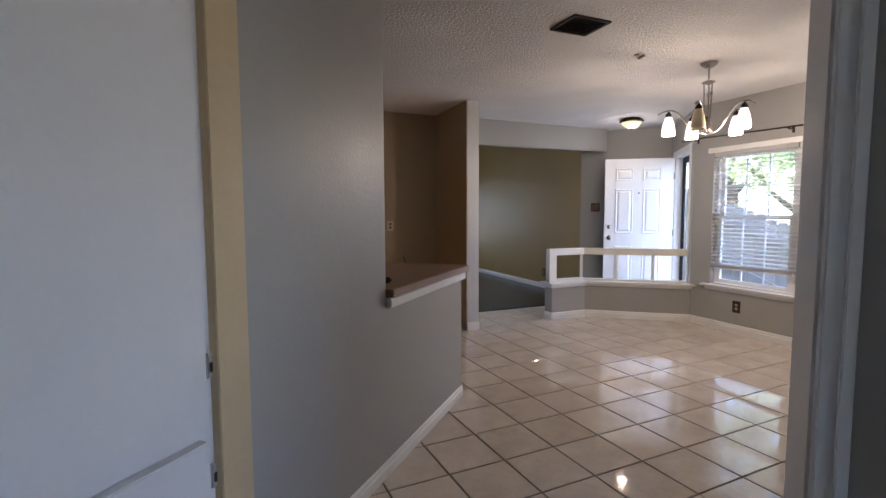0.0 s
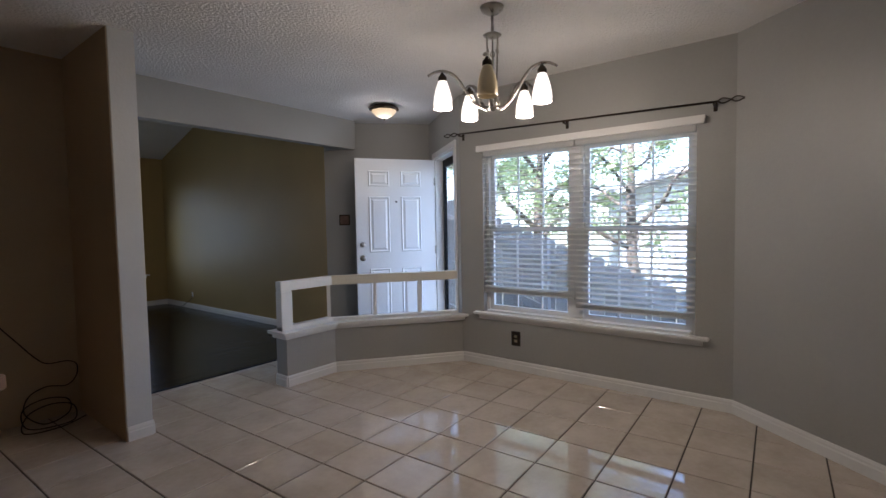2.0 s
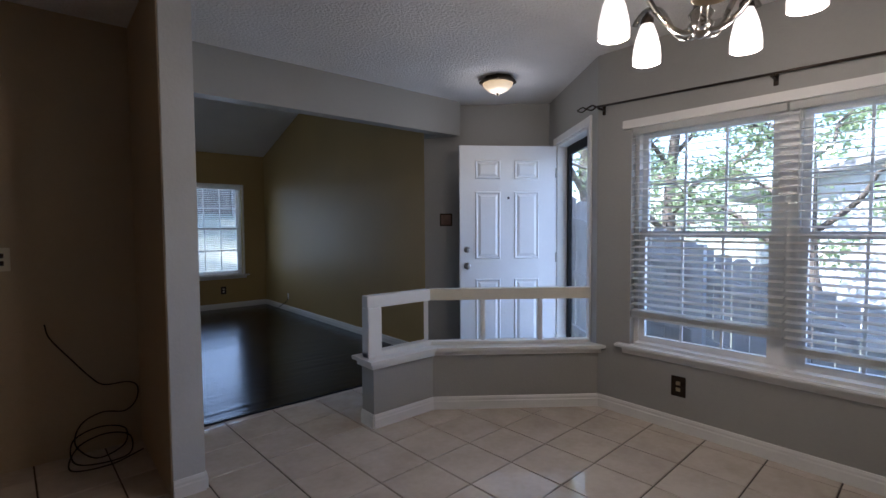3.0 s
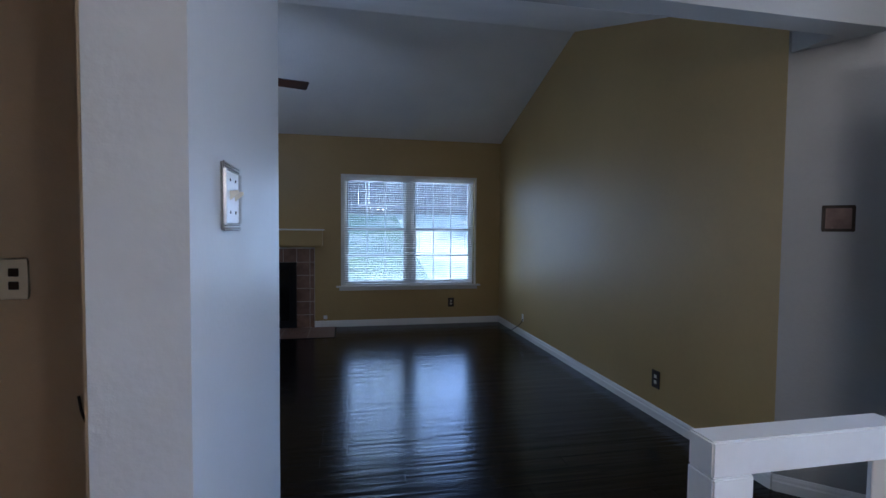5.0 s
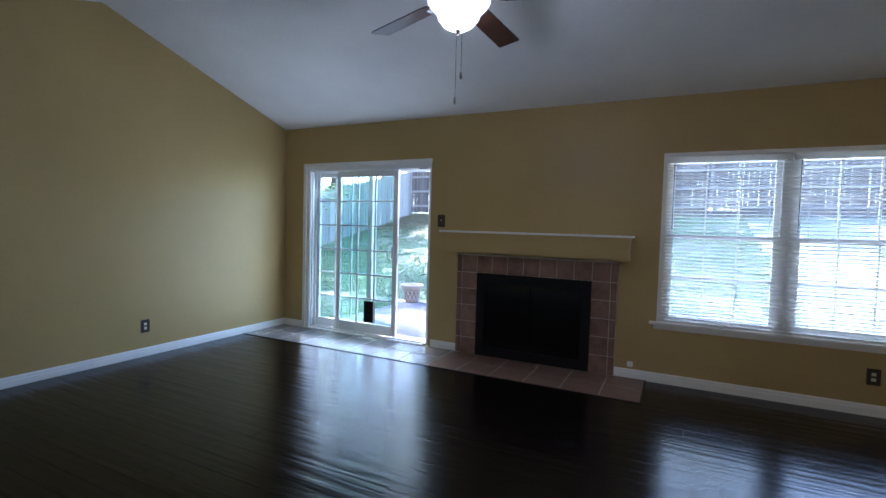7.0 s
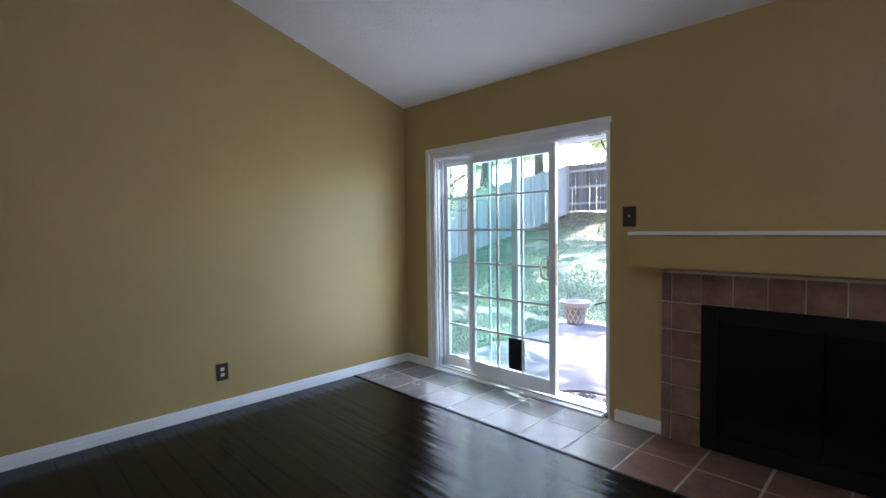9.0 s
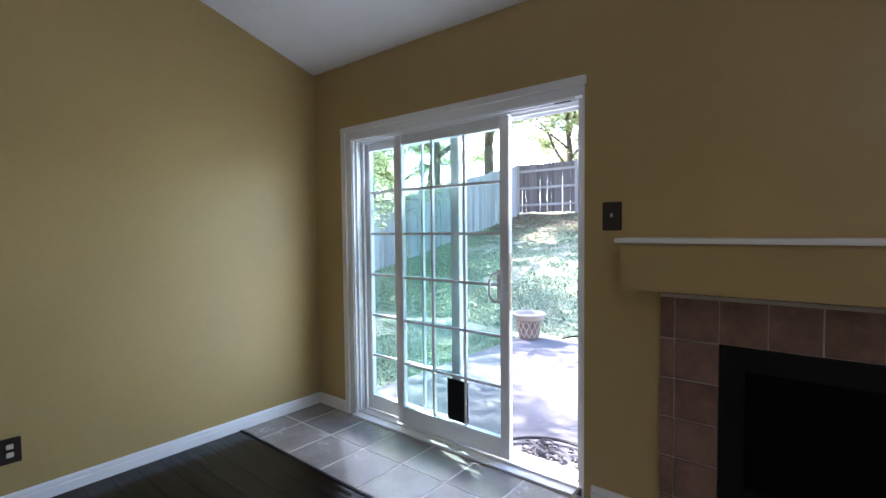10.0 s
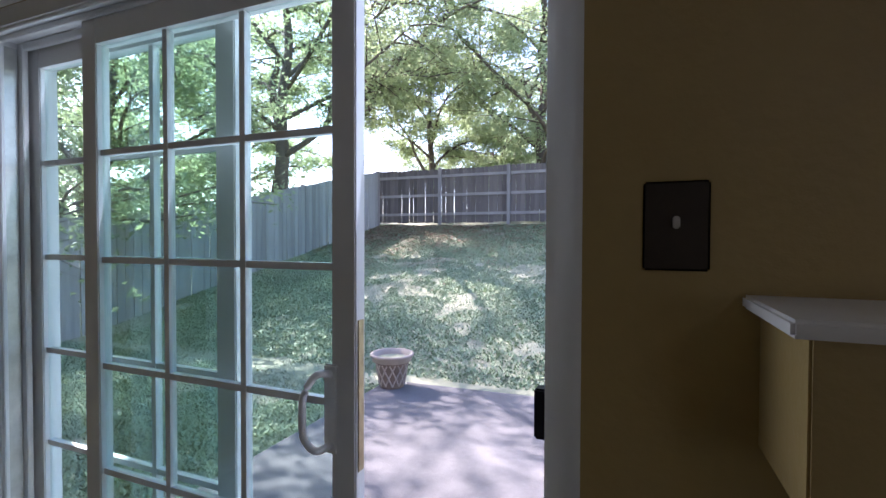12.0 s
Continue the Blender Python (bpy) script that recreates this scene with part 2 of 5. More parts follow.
def sweep(profile, x0, x1, m=None):
    """A moulding: a y-z profile run along x."""
    b = bmesh.new()
    a = [b.verts.new((x0, y, z)) for y, z in profile]
    c = [b.verts.new((x1, y, z)) for y, z in profile]
    b.faces.new(a[::-1])
    b.faces.new(c)
    for i in range(len(profile)):
        j = (i + 1) % len(profile)
        b.faces.new((a[i], a[j], c[j], c[i]))
    if m is not None:
        b.transform(m)
    return b


def lathe(profile, n=24):
    b = bmesh.new()
    rings = []
    for r, z in profile:
        rings.append([b.verts.new((r * math.cos(2 * math.pi * k / n), r * math.sin(2 * math.pi * k / n), z)) for k in range(n)])
    for a, c in zip(rings, rings[1:]):
        for k in range(n):
            b.faces.new((a[k], a[(k + 1) % n], c[(k + 1) % n], c[k]))
    b.faces.new(rings[0][::-1])
    b.faces.new(rings[-1])
    return b


def tube(points, radius, n=8, end=None, bm=None):
    """A round rod through points; it tapers to end if that is given."""
    b = bm or bmesh.new()
    pts = [Vector(p) for p in points]
    rings = []
    for i, p in enumerate(pts):
        d = (pts[min(i + 1, len(pts) - 1)] - pts[max(i - 1, 0)]).normalized()
        u = d.cross(Vector((0.31, 0.17, 0.94)))
        if u.length < 0.05:
            u = d.cross(Vector((1, 0, 0)))
        u.normalize()
        w = d.cross(u)
        r = radius if end is None else radius + (end - radius) * i / (len(pts) - 1)
        rings.append([b.verts.new(p + r * (math.cos(2 * math.pi * k / n) * u + math.sin(2 * math.pi * k / n) * w)) for k in range(n)])
    for a, c in zip(rings, rings[1:]):
        for k in range(n):
            b.faces.new((a[k], a[(k + 1) % n], c[(k + 1) % n], c[k]))
    b.faces.new(rings[0][::-1])
    b.faces.new(rings[-1])
    return b


def arc(points, steps=6):
    """A smooth line through points."""
    p = [Vector(q) for q in points]
    p = [p[0] * 2 - p[1]] + p + [p[-1] * 2 - p[-2]]
    out = []
    for i in range(1, len(p) - 2):
        for k in range(steps):
            t = k / steps
            a, b, c, d = p[i - 1:i + 3]
            out.append(0.5 * ((2 * b) + (c - a) * t + (2 * a - 5 * b + 4 * c - d) * t * t + (3 * b - a - 3 * c + d) * t ** 3))
    return out + [p[-2]]


def along(p0, p1, z=0.0):
    """The frame of a wall: x from p0 to p1, y to its left, z up."""
    return pose(p0[0], p0[1], z, 0, 0, math.degrees(math.atan2(p1[1] - p0[1], p1[0] - p0[0])))


def length(p0, p1):
    return math.hypot(p1[0] - p0[0], p1[1] - p0[1])


def wall(name, p0, p1, th, z0, z1, material, holes=(), splits=(), label=""):
    """A wall whose inner face runs from p0 to p1; th to the left of it (minus: to the right). z1: a height or a rule over the way."""
    top = z1 if callable(z1) else (lambda s: z1)
    ln = length(p0, p1)
    cuts = sorted({0.0, ln, *splits, *[h[0] for h in holes], *[h[1] for h in holes]})
    b = bmesh.new()
    for a, c in zip(cuts, cuts[1:]):
        mid = (a + c) / 2
        spans, low = [], z0
        for h in sorted((h for h in holes if h[0] <= mid <= h[1]), key=lambda h: h[2]):
            if h[2] > low:
                spans.append((low, h[2], h[2]))
            low = h[3]
        spans.append((low, top(a), top(c)))
        for lo, ta, tc in spans:
            v = [b.verts.new(q) for q in ((a, 0, lo), (c, 0, lo), (c, th, lo), (a, th, lo), (a, 0, ta), (c, 0, tc), (c, th, tc), (a, th, ta))]
            for f in ((0, 1, 2, 3), (4, 5, 6, 7), (0, 1, 5, 4), (1, 2, 6, 5), (2, 3, 7, 6), (3, 0, 4, 7)):
                b.faces.new([v[i] for i in f])
    b.transform(along(p0, p1))
    return setting(name, b, material, label)


BASE = ((0.0, 0.0), (0.014, 0.0), (0.014, 0.055), (0.010, 0.062), (0.010, 0.075), (0.005, 0.088), (0.0, 0.090))


def baseboard(p0, p1, side=1, material=None, h=1.0):
    """A moulded baseboard on the room side (side 1: left of the way)."""
    prof = [(y * side, z * h) for y, z in BASE]
    return setting("baseboard", sweep(prof, 0, length(p0, p1), along(p0, p1)), material or M_TRIM, "white painted moulded wooden baseboard along the wall")

# ---- plan ----
H0 = 2.51                       # flat ceiling
XL, XR, YN, YF = -2.083, 4.54, 5.467, 10.11   # living room
RIDGE = 7.95
WX = 4.65                       # window wall of the dining room
BAY1, BAY2, CORNER = (WX, 1.60), (4.0, 0.80), (WX, 3.83)
ENTRY, YEND = (5.44, 4.84), (XR, 5.69)
HALL_A, HALL_B = (-0.21, 1.435), (0.42, 2.065)
CW_END = (1.195, 2.85)
JAMB, JAMB_IN = (0.897, 0.453), (1.00, 0.50)


def vault(y):
    return 2.52 + 0.314 * (YF - RIDGE) - (0.314 * (y - RIDGE) if y > RIDGE else 0.33 * (RIDGE - y))


# ---- floors and ceilings ----
setting("floor_slab", box(-5.2, 5.75, -2.2, 10.25, -0.20, -0.012), M_GROUT, "dark grout bed under the floor coverings")
setting("ceiling_dining", prism([(-2.7, -2.0), (4.9, -2.0), (4.9, 3.8), (5.75, 4.8), (4.75, 5.8), (4.6, YN - 0.02), (-2.7, YN - 0.02)], H0, H0 + 0.15), M_CEIL,
        "white textured plaster ceiling over dining room and kitchen")
b = bmesh.new()
for ya, yb in ((YN, RIDGE), (RIDGE, YF + 0.15)):
    v = [b.verts.new(q) for q in ((XL - .12, ya, vault(ya)), (XR + .12, ya, vault(ya)), (XR + .12, yb, vault(yb)), (XL - .12, yb, vault(yb)),
                                  (XL - .12, ya, vault(ya) + .15), (XR + .12, ya, vault(ya) + .15), (XR + .12, yb, vault(yb) + .15), (XL - .12, yb, vault(yb) + .15))]
    for f in ((0, 1, 2, 3), (4, 5, 6, 7), (0, 1, 5, 4), (1, 2, 6, 5), (2, 3, 7, 6), (3, 0, 4, 7)):
        b.faces.new([v[i] for i in f])
setting("ceiling_living", b, M_CEIL2, "white plastered vaulted ceiling of the living room")

# unseen roof over all, added for shade; its eaves reach out past the sliding door
b = bmesh.new()
for ya, za, yb, zb in ((11.15, 2.50, RIDGE, 3.58), (RIDGE, 3.58, 5.30, 2.76), (5.30, 2.76, -2.6, 2.76)):
    v = [b.verts.new(q) for q in ((-3.2, ya, za), (5.05, ya, za), (5.05, yb, zb), (-3.2, yb, zb), (-3.2, ya, za + .12), (5.05, ya, za + .12), (5.05, yb, zb + .12), (-3.2, yb, zb + .12))]
    for f in ((0, 1, 2, 3), (4, 5, 6, 7), (0, 1, 5, 4), (1, 2, 6, 5), (2, 3, 7, 6), (3, 0, 4, 7)):
        b.faces.new([v[i] for i in f])
setting("roof", b, M_ROOF, "unseen grey roof slabs added to keep the sun off the sliding door")

# ---- walls ----
WIN = (1.83, 3.575, 0.495, 1.965)        # dining window: y0, y1, z0, z1
wall("wall_window", BAY1, CORNER, -0.14, 0, H0, M_GREY, [(WIN[0] - 1.60, WIN[1] - 1.60, WIN[2], WIN[3])], label="grey painted wall round the dining window")
wall("wall_bay", BAY2, BAY1, -0.14, 0, H0, M_GREY, label="grey painted angled wall beside the dining window")
wall("wall_south", JAMB_IN, BAY2, -0.12, 0, H0, M_GREY, label="grey painted side wall of the dining room")
wall("wall_return", JAMB, JAMB_IN, -0.12, 0, H0, M_GREY, label="short grey return wall at the hall opening")
wall("wall_hall_right", (1.895, -0.535), JAMB, -0.12, 0, H0, M_TRIM, label="white painted wall beside the hall opening")
wall("wall_hall_side", HALL_A, HALL_B, 0.12, 0, H0, M_GREY, label="grey painted angled wall beside the serving counter")
wall("wall_counter", HALL_B, CW_END, 0.12, 0, 0.890, M_GREY, label="grey half wall under the serving counter")
DOOR = (0.17, 1.02, 2.06)
wall("wall_door", CORNER, ENTRY, -0.14, 0, H0, M_GREY, [(DOOR[0], DOOR[1], -0.01, DOOR[2])], label="pale angled wall with the front door opening")
wall("wall_entry", ENTRY, YEND, -0.14, 0, H0, M_GREY, label="pale angled entry wall behind the open front door")
SD = (-1.715, 0.05, 2.035)              # sliding door opening
LW = (2.375, 4.165, 0.55, 2.02)          # living window
wall("wall_far", (XL, YF), (XR, YF), 0.20, 0, vault(YF), M_YEL,
     [(SD[0] - XL, SD[1] - XL, -0.01, SD[2]), (0.63 - XL, 1.785 - XL, 0.0, 0.87), (LW[0] - XL, LW[1] - XL, LW[2], LW[3])],
     label="khaki painted wall with fireplace, window and sliding door")
wall("wall_right", (XR, YF), YEND, 0.14, 0, lambda s: vault(YF - s), M_YEL, (), (YF - RIDGE,), label="khaki painted side wall of the living room")
HD = (5.82, 6.652, 2.08)                  # door to the red room
wall("wall_left", (XL, YN), (XL, YF), 0.12, 0, lambda s: vault(YN + s), M_YEL, [(HD[0] - YN, HD[1] - YN, -0.01, HD[2])], (RIDGE - YN,),
     label="khaki painted gable wall with a doorway to a red room")
wall("wall_near", (XL, YN), (2.047, YN), -0.065, 0, H0, M_YEL, label="khaki painted wall between living room and kitchen")
setting("wall_kitchen_back", box(XL - .5, 2.047, 5.388, 5.3985, 0, H0), M_TAN, "tan painted kitchen wall in shade")
setting("wall_pillar", box(2.047, 2.189, 4.51, YN, 0, H0), M_BLUEGREY, "pale painted stub wall between kitchen and passage")
setting("wall_pillar_side", box(2.040, 2.0468, 4.516, 5.387, 0, H0), M_TAN, "tan painted kitchen side of the stub wall")
setting("beam", prism([(2.189, 5.35), (4.72, 5.35), (4.545, 5.68), (4.545, YN), (2.189, YN)], 2.185, 2.75), M_GREY, "pale painted beam above the passage to the living room")
wall("wall_kitchen_left", (-2.6, 5.39), (-2.6, -2.0), -0.12, 0, H0, M_TAN, label="tan painted kitchen end wall")
# the hole in wall_back is added, placed to light the hall cabinet
wall("wall_back", (-2.6, -1.9), (4.8, -1.9), -0.12, 0, H0, M_TRIM, [(4.5, 6.0, 0.8, 2.05)], label="white painted wall behind the hall with an unseen opening added for light")
wall("wall_back_right", (4.8, -1.9), (4.8, 0.9), -0.12, 0, H0, M_TRIM, label="white painted wall at the end of the hall")
# the red room beyond the doorway
wall("wall_red", (-4.2, 4.6), (-4.2, 8.0), 0.1, 0.76, 2.5, M_RED, label="dark red painted wall of the next room")
wall("wall_red_end", (XL - .12, 7.6), (-4.2, 7.6), -0.1, 0.76, 2.5, M_RED, label="dark red painted end wall of the next room")
wall("wainscot", (-4.2, 4.6), (-4.2, 8.0), 0.1, 0, 0.76, M_OAK, label="brown wooden wainscot of the next room")
wall("wainscot_end", (XL - .12, 7.6), (-4.2, 7.6), -0.1, 0, 0.76, M_OAK, label="brown wooden wainscot of the next room")
setting("trim_chair_rail", box(-4.175, XL - .12, 7.575, 7.598, 0.745, 0.80, 0.004), M_TRIM, "white chair rail in the next room")
setting("trim_chair_rail_side", box(-4.198, -4.175, 4.6, 7.598, 0.745, 0.80, 0.004), M_TRIM, "white chair rail in the next room")
# out-of-view hole added so that sky light reaches the red room
wall("wall_red_near", (-4.2, 4.6), (XL - .12, 4.6), -0.1, 0, 2.5, M_RED, [(0.8, 1.2, 1.3, 1.9)], label="dark red painted wall of the next room with an unseen opening added for light")
setting("ceiling_red_room", box(-4.4, XL - .12, 4.5, 7.8, 2.5, 2.6), M_CEIL, "white ceiling of the next room")

# ---- half wall with rail ----
HW0, HW1, HW2 = (3.21, 4.555), (3.705, 4.555), (4.645, 3.815)
hw = thing("half_wall", pose(0, 0, 0), "grey half wall with a white wooden rail beside the entry", "half wall", kind="structure")
b = prism([HW0, HW1, HW2, (4.66, 4.00), (3.76, 4.70), (3.21, 4.70)], 0, 0.415)
part("wall_base", b, M_GREY, hw, "grey painted base")
part("cap_board", prism([(3.155, 4.495), (3.69, 4.495), (4.64, 3.745), (4.655, 4.05), (3.78, 4.74), (3.155, 4.74)], 0.432, 0.455), M_TRIM, hw, "white painted cap board")
part("cap_moulding", prism([(3.185, 4.527), (3.70, 4.527), (4.64, 3.785), (4.655, 4.02), (3.77, 4.72), (3.185, 4.72)], 0.395, 0.432), M_TRIM, hw, "white moulding under the cap")
RA, RB, RC = (3.19, 4.62), (3.72, 4.62), (4.655, 3.895)


def rail_piece(p0, p1, z0, z1, th=0.075):
    return box(0, length(p0, p1), -th / 2, th / 2, z0, z1, 0.004, m=along(p0, p1))


part("top_rail", rail_piece(RA, RB, 0.782, 0.862), M_TRIM, hw)
part("top_rail", rail_piece(RB, RC, 0.782, 0.862), M_CREAM, hw)
part("bottom_rail", rail_piece(RA, RB, 0.455, 0.490), M_TRIM, hw)
part("bottom_rail", rail_piece(RB, RC, 0.455, 0.480), M_TRIM, hw)
part("end_post", box(3.19, 3.295, 4.58, 4.66, 0.455, 0.7815, 0.004), M_TRIM, hw)
for f in (-0.015, 0.335, 0.69):
    x, y = RB[0] + (RC[0] - RB[0]) * f, RB[1] + (RC[1] - RB[1]) * f
    part("baluster", box(-0.016, 0.016, -0.016, 0.016, 0.480, 0.782, 0.002, m=pose(x, y, 0, 0, 0, -38)), M_TRIM, hw)

# ---- baseboards ----
baseboard(HW0, HW1, -1)
baseboard(HW1, HW2, -1)
baseboard((3.21, 4.70), (3.21, 4.555), -1)
baseboard(BAY1, CORNER, 1)
baseboard(BAY2, BAY1, 1)
baseboard(JAMB_IN, BAY2, 1)
baseboard(HALL_A, CW_END, -1, h=0.85)
baseboard((2.047, 4.51), (2.189, 4.51), -1)
baseboard((2.189, 4.51), (2.189, YN), -1)
baseboard((XR, YF), YEND, -1)
baseboard(YEND, ENTRY, -1)
baseboard((XL, YF), (XL, HD[1] + 0.07), 1)
baseboard((XL, YF), (SD[0] - 0.06, YF), -1)
baseboard((SD[1] + 0.04, YF), (0.405, YF), -1)
baseboard((2.01, YF), (XR, YF), -1)
baseboard((XL, YN), (2.189, YN), 1)


# ---- casings ----
def casing(name, m, w, h, label, material=None, width=0.062, thick=0.016):
    """A casing round an opening w wide and h high whose lower near corner is the frame's origin; y points into the room."""
    c = thing(name, m, label, "door casing", kind="structure")
    mt = material or M_TRIM
    part("casing_side", box(-width, 0, 0, thick, 0, h, 0.003), mt, c)
    part("casing_side", box(w, w + width, 0, thick, 0, h, 0.003), mt, c)
    part("casing_head", box(-width, w + width, 0, thick + 0.002, h, h + width, 0.003), mt, c)
    return c


c = casing("trim_front_door", along(CORNER, ENTRY) @ pose(DOOR[0], 0, 0), DOOR[1] - DOOR[0], DOOR[2], "white painted casing round the front door")
for x0, x1, z0, z1 in ((0.0, 0.02, 0, DOOR[2]), (DOOR[1] - DOOR[0] - .02, DOOR[1] - DOOR[0], 0, DOOR[2]), (0.02, DOOR[1] - DOOR[0] - .02, DOOR[2] - .02, DOOR[2])):
    part("jamb", box(x0, x1, -0.14, 0.0, z0, z1), M_TRIM, c)
casing("trim_red_doorway", pose(XL, HD[1], 0, 0, 0, -90), HD[1] - HD[0], HD[2], "white painted casing round the doorway to the red room")
c = thing("trim_hall_opening", along((1.895, -0.535), JAMB), "white moulded casing at the hall opening", "door casing", kind="structure")
L = length((1.895, -0.535), JAMB)
for x0, x1, y in ((L - 0.075, L, 0.018), (L - 0.055, L - 0.03, 0.026), (L - 0.012, L + 0.006, 0.024)):
    part("casing_strip", box(x0, x1, 0.0005, y, 0, H0 - 0.01, 0.003), M_TRIM, c)
part("jamb", box(L, L + 0.012, -0.13, 0.0, 0, H0 - 0.01), M_TRIM, c)

# ---- floor pieces: shared meshes ----
def slab_mesh(name, w, d, h, material, bev=0.003):
    b = box(-w / 2, w / 2, -d / 2, d / 2, -h, 0)
    top = [e for e in b.edges if all(abs(v.co.z) < 1e-6 for v in e.verts)]
    bmesh.ops.bevel(b, geom=top, offset=bev, segments=1, affect="EDGES")
    return mesh(name, b, material)


floor_d = setting("floor_dining", box(-2.6, 5.6, -1.9, 5.36, -0.012, -0.006), M_GROUT, "cream glazed tile floor laid square with dark joints")
tile_me = slab_mesh("tile", 0.3165, 0.3165, 0.008, M_TILE)
TURN = pose(0, 0, 0, 0, 0, 2.4)
cells = [TURN @ Vector((0.1359 + 0.3235 * (i + .5), -0.0318 + 0.3235 * (j + .5), 0)) for i in range(-9, 19) for j in range(-6, 19)]
near, rest = [], []
for c in cells:
    x, y = c.x, c.y
    if y > 5.65:
        continue
    inside = x - y + 1.7 > -0.3 if y < 3.0 else x > 1.0
    (near if inside and x < 5.1 and y > -0.2 and y > x - 3.9 and len(near) < 290 else rest).append((x, y))
tile_rng = random.Random(8)
for x, y in near:
    piece("tile", tile_me, floor_d, pose(x, y, 0.0, tile_rng.uniform(-.12, .12), tile_rng.uniform(-.12, .12), 2.4))
b = bmesh.new()
for x, y in rest:
    box(-.158, .158, -.158, .158, -0.008, 0.0, 0, b, pose(x, y, 0, 0, 0, 2.4))
tagged(part("tile_rest", b, M_TILE, floor_d), kind="stuff")

floor_l = setting("floor_living", prism([(XL, YN), (2.19, YN), (2.19, 5.33), (XR + 0.3, 5.33), (XR + 0.3, YF), (XL, YF)], -0.004, 0.0), M_BLACK, "dark hand-scraped wooden floor with glossy finish")
rng = random.Random(4)
plank_me = {}


def board(x0, x1, y):
    w = round(x1 - x0, 2)
    if w not in plank_me:
        plank_me[w] = slab_mesh("floorboard", w, 0.1235, 0.008, M_WOOD, 0.0004)
    piece("floorboard", plank_me[w], floor_l, pose(x0 + w / 2, y, 0.008, rng.uniform(-.16, .16)))


y = 5.39
while y < YF - 0.04:
    x = XL + 0.002 if y > 5.5 else 2.195
    if y > 9.41:
        x = 2.288
    end = XR - 0.004 if y > 5.75 else XR + 0.1
    w = rng.choice((0.3, 0.45, 0.6, 0.75, 0.9, 1.2))
    while x < end - 0.05:
        board(x, min(x + w, end), y)
        x += w + 0.0015
        w = rng.choice((0.6, 0.9, 1.2, 1.2, 1.5))
    y += 0.125
setting("trim_floor_edge", box(2.19, 4.66, 5.315, 5.335, 0, 0.012, 0.003), M_BLACK, "dark wooden edge strip between tiles and boards")
setting("trim_hearth_edge", box(XL, 2.285, 9.445, 9.466, 0, 0.013, 0.003), M_BLACK, "dark edge strip between boards and tiles")
setting("trim_hearth_end", box(2.27, 2.286, 9.45, YF, 0, 0.0125, 0.003), M_BLACK, "dark edge strip beside the hearth")
floor_h = setting("floor_tile_strip", box(XL, 2.27, 9.46, YF, 0.0, 0.0085), M_LGROUT, "mottled tan floor tiles by the sliding door with pale joints")
lt = slab_mesh("tile", 0.309, 0.315, 0.008, M_LTILE)
ht = slab_mesh("tile", 0.309, 0.315, 0.008, M_FTILE)
for i in range(14):
    for j in range(2):
        x, y = -1.858 - 0.155 + 0.318 * i, 9.6265 + 0.322 * j
        if x < 2.2:
            piece("tile", lt if x < 0.3 else ht, floor_h, pose(x, y, 0.010))

# ---- sliding door ----
sd = thing("sliding_door", pose(0, YF, 0), "white vinyl sliding patio door standing half open", "sliding door", kind="structure")
part("casing_side", box(SD[0] - 0.05, SD[0], -0.016, 0, 0, SD[2], 0.003), M_TRIM, sd)
part("casing_head", box(SD[0] - 0.05, SD[1] + 0.01, -0.018, 0, SD[2], SD[2] + 0.04, 0.003), M_TRIM, sd)
part("frame_side", box(SD[0], SD[0] + 0.045, 0, 0.20, 0, SD[2]), M_VINYL, sd)
part("frame_side", box(SD[1] - 0.012, SD[1], 0, 0.20, 0, SD[2]), M_VINYL, sd)
part("frame_stop", box(SD[1] - 0.05, SD[1] - 0.012, 0.045, 0.20, 0.03, SD[2] - 0.05), M_VINYL, sd)
part("frame_stop", box(SD[1] - 0.075, SD[1] - 0.05, 0.10, 0.20, 0.03, SD[2] - 0.05), M_VINYL, sd)
part("frame_head", box(SD[0] + 0.045, SD[1] - 0.012, 0, 0.20, SD[2] - 0.05, SD[2]), M_VINYL, sd)
part("track", box(SD[0] + 0.045, SD[1] - 0.05, -0.03, 0.21, 0.0, 0.022), M_VINYL, sd)
for y0, y1, e in ((0.006, 0.018, 0.012), (0.036, 0.048, 0.020), (0.090, 0.106, 0.028), (0.156, 0.168, 0.034)):
    part("frame_rib", box(SD[0] + 0.045, SD[0] + 0.045 + e, y0, y1, 0.036, SD[2] - 0.05, 0.002), M_VINYL, sd)
    part("head_rib", box(SD[0] + 0.045 + e, SD[1] - 0.05, y0, y1, SD[2] - 0.05 - e * 0.8, SD[2] - 0.05, 0.002), M_VINYL, sd)
part("weather_strip", box(SD[0] + 0.0455, SD[0] + 0.052, 0.050, 0.088, 0.036, SD[2] - 0.07), M_PEWTER, sd, "grey pile weather strip")
for y in (0.030, 0.100, 0.165):
    part("track_rib", box(SD[0] + 0.045, SD[1] - 0.05, y, y + 0.006, 0.022, 0.036), M_VINYL, sd)


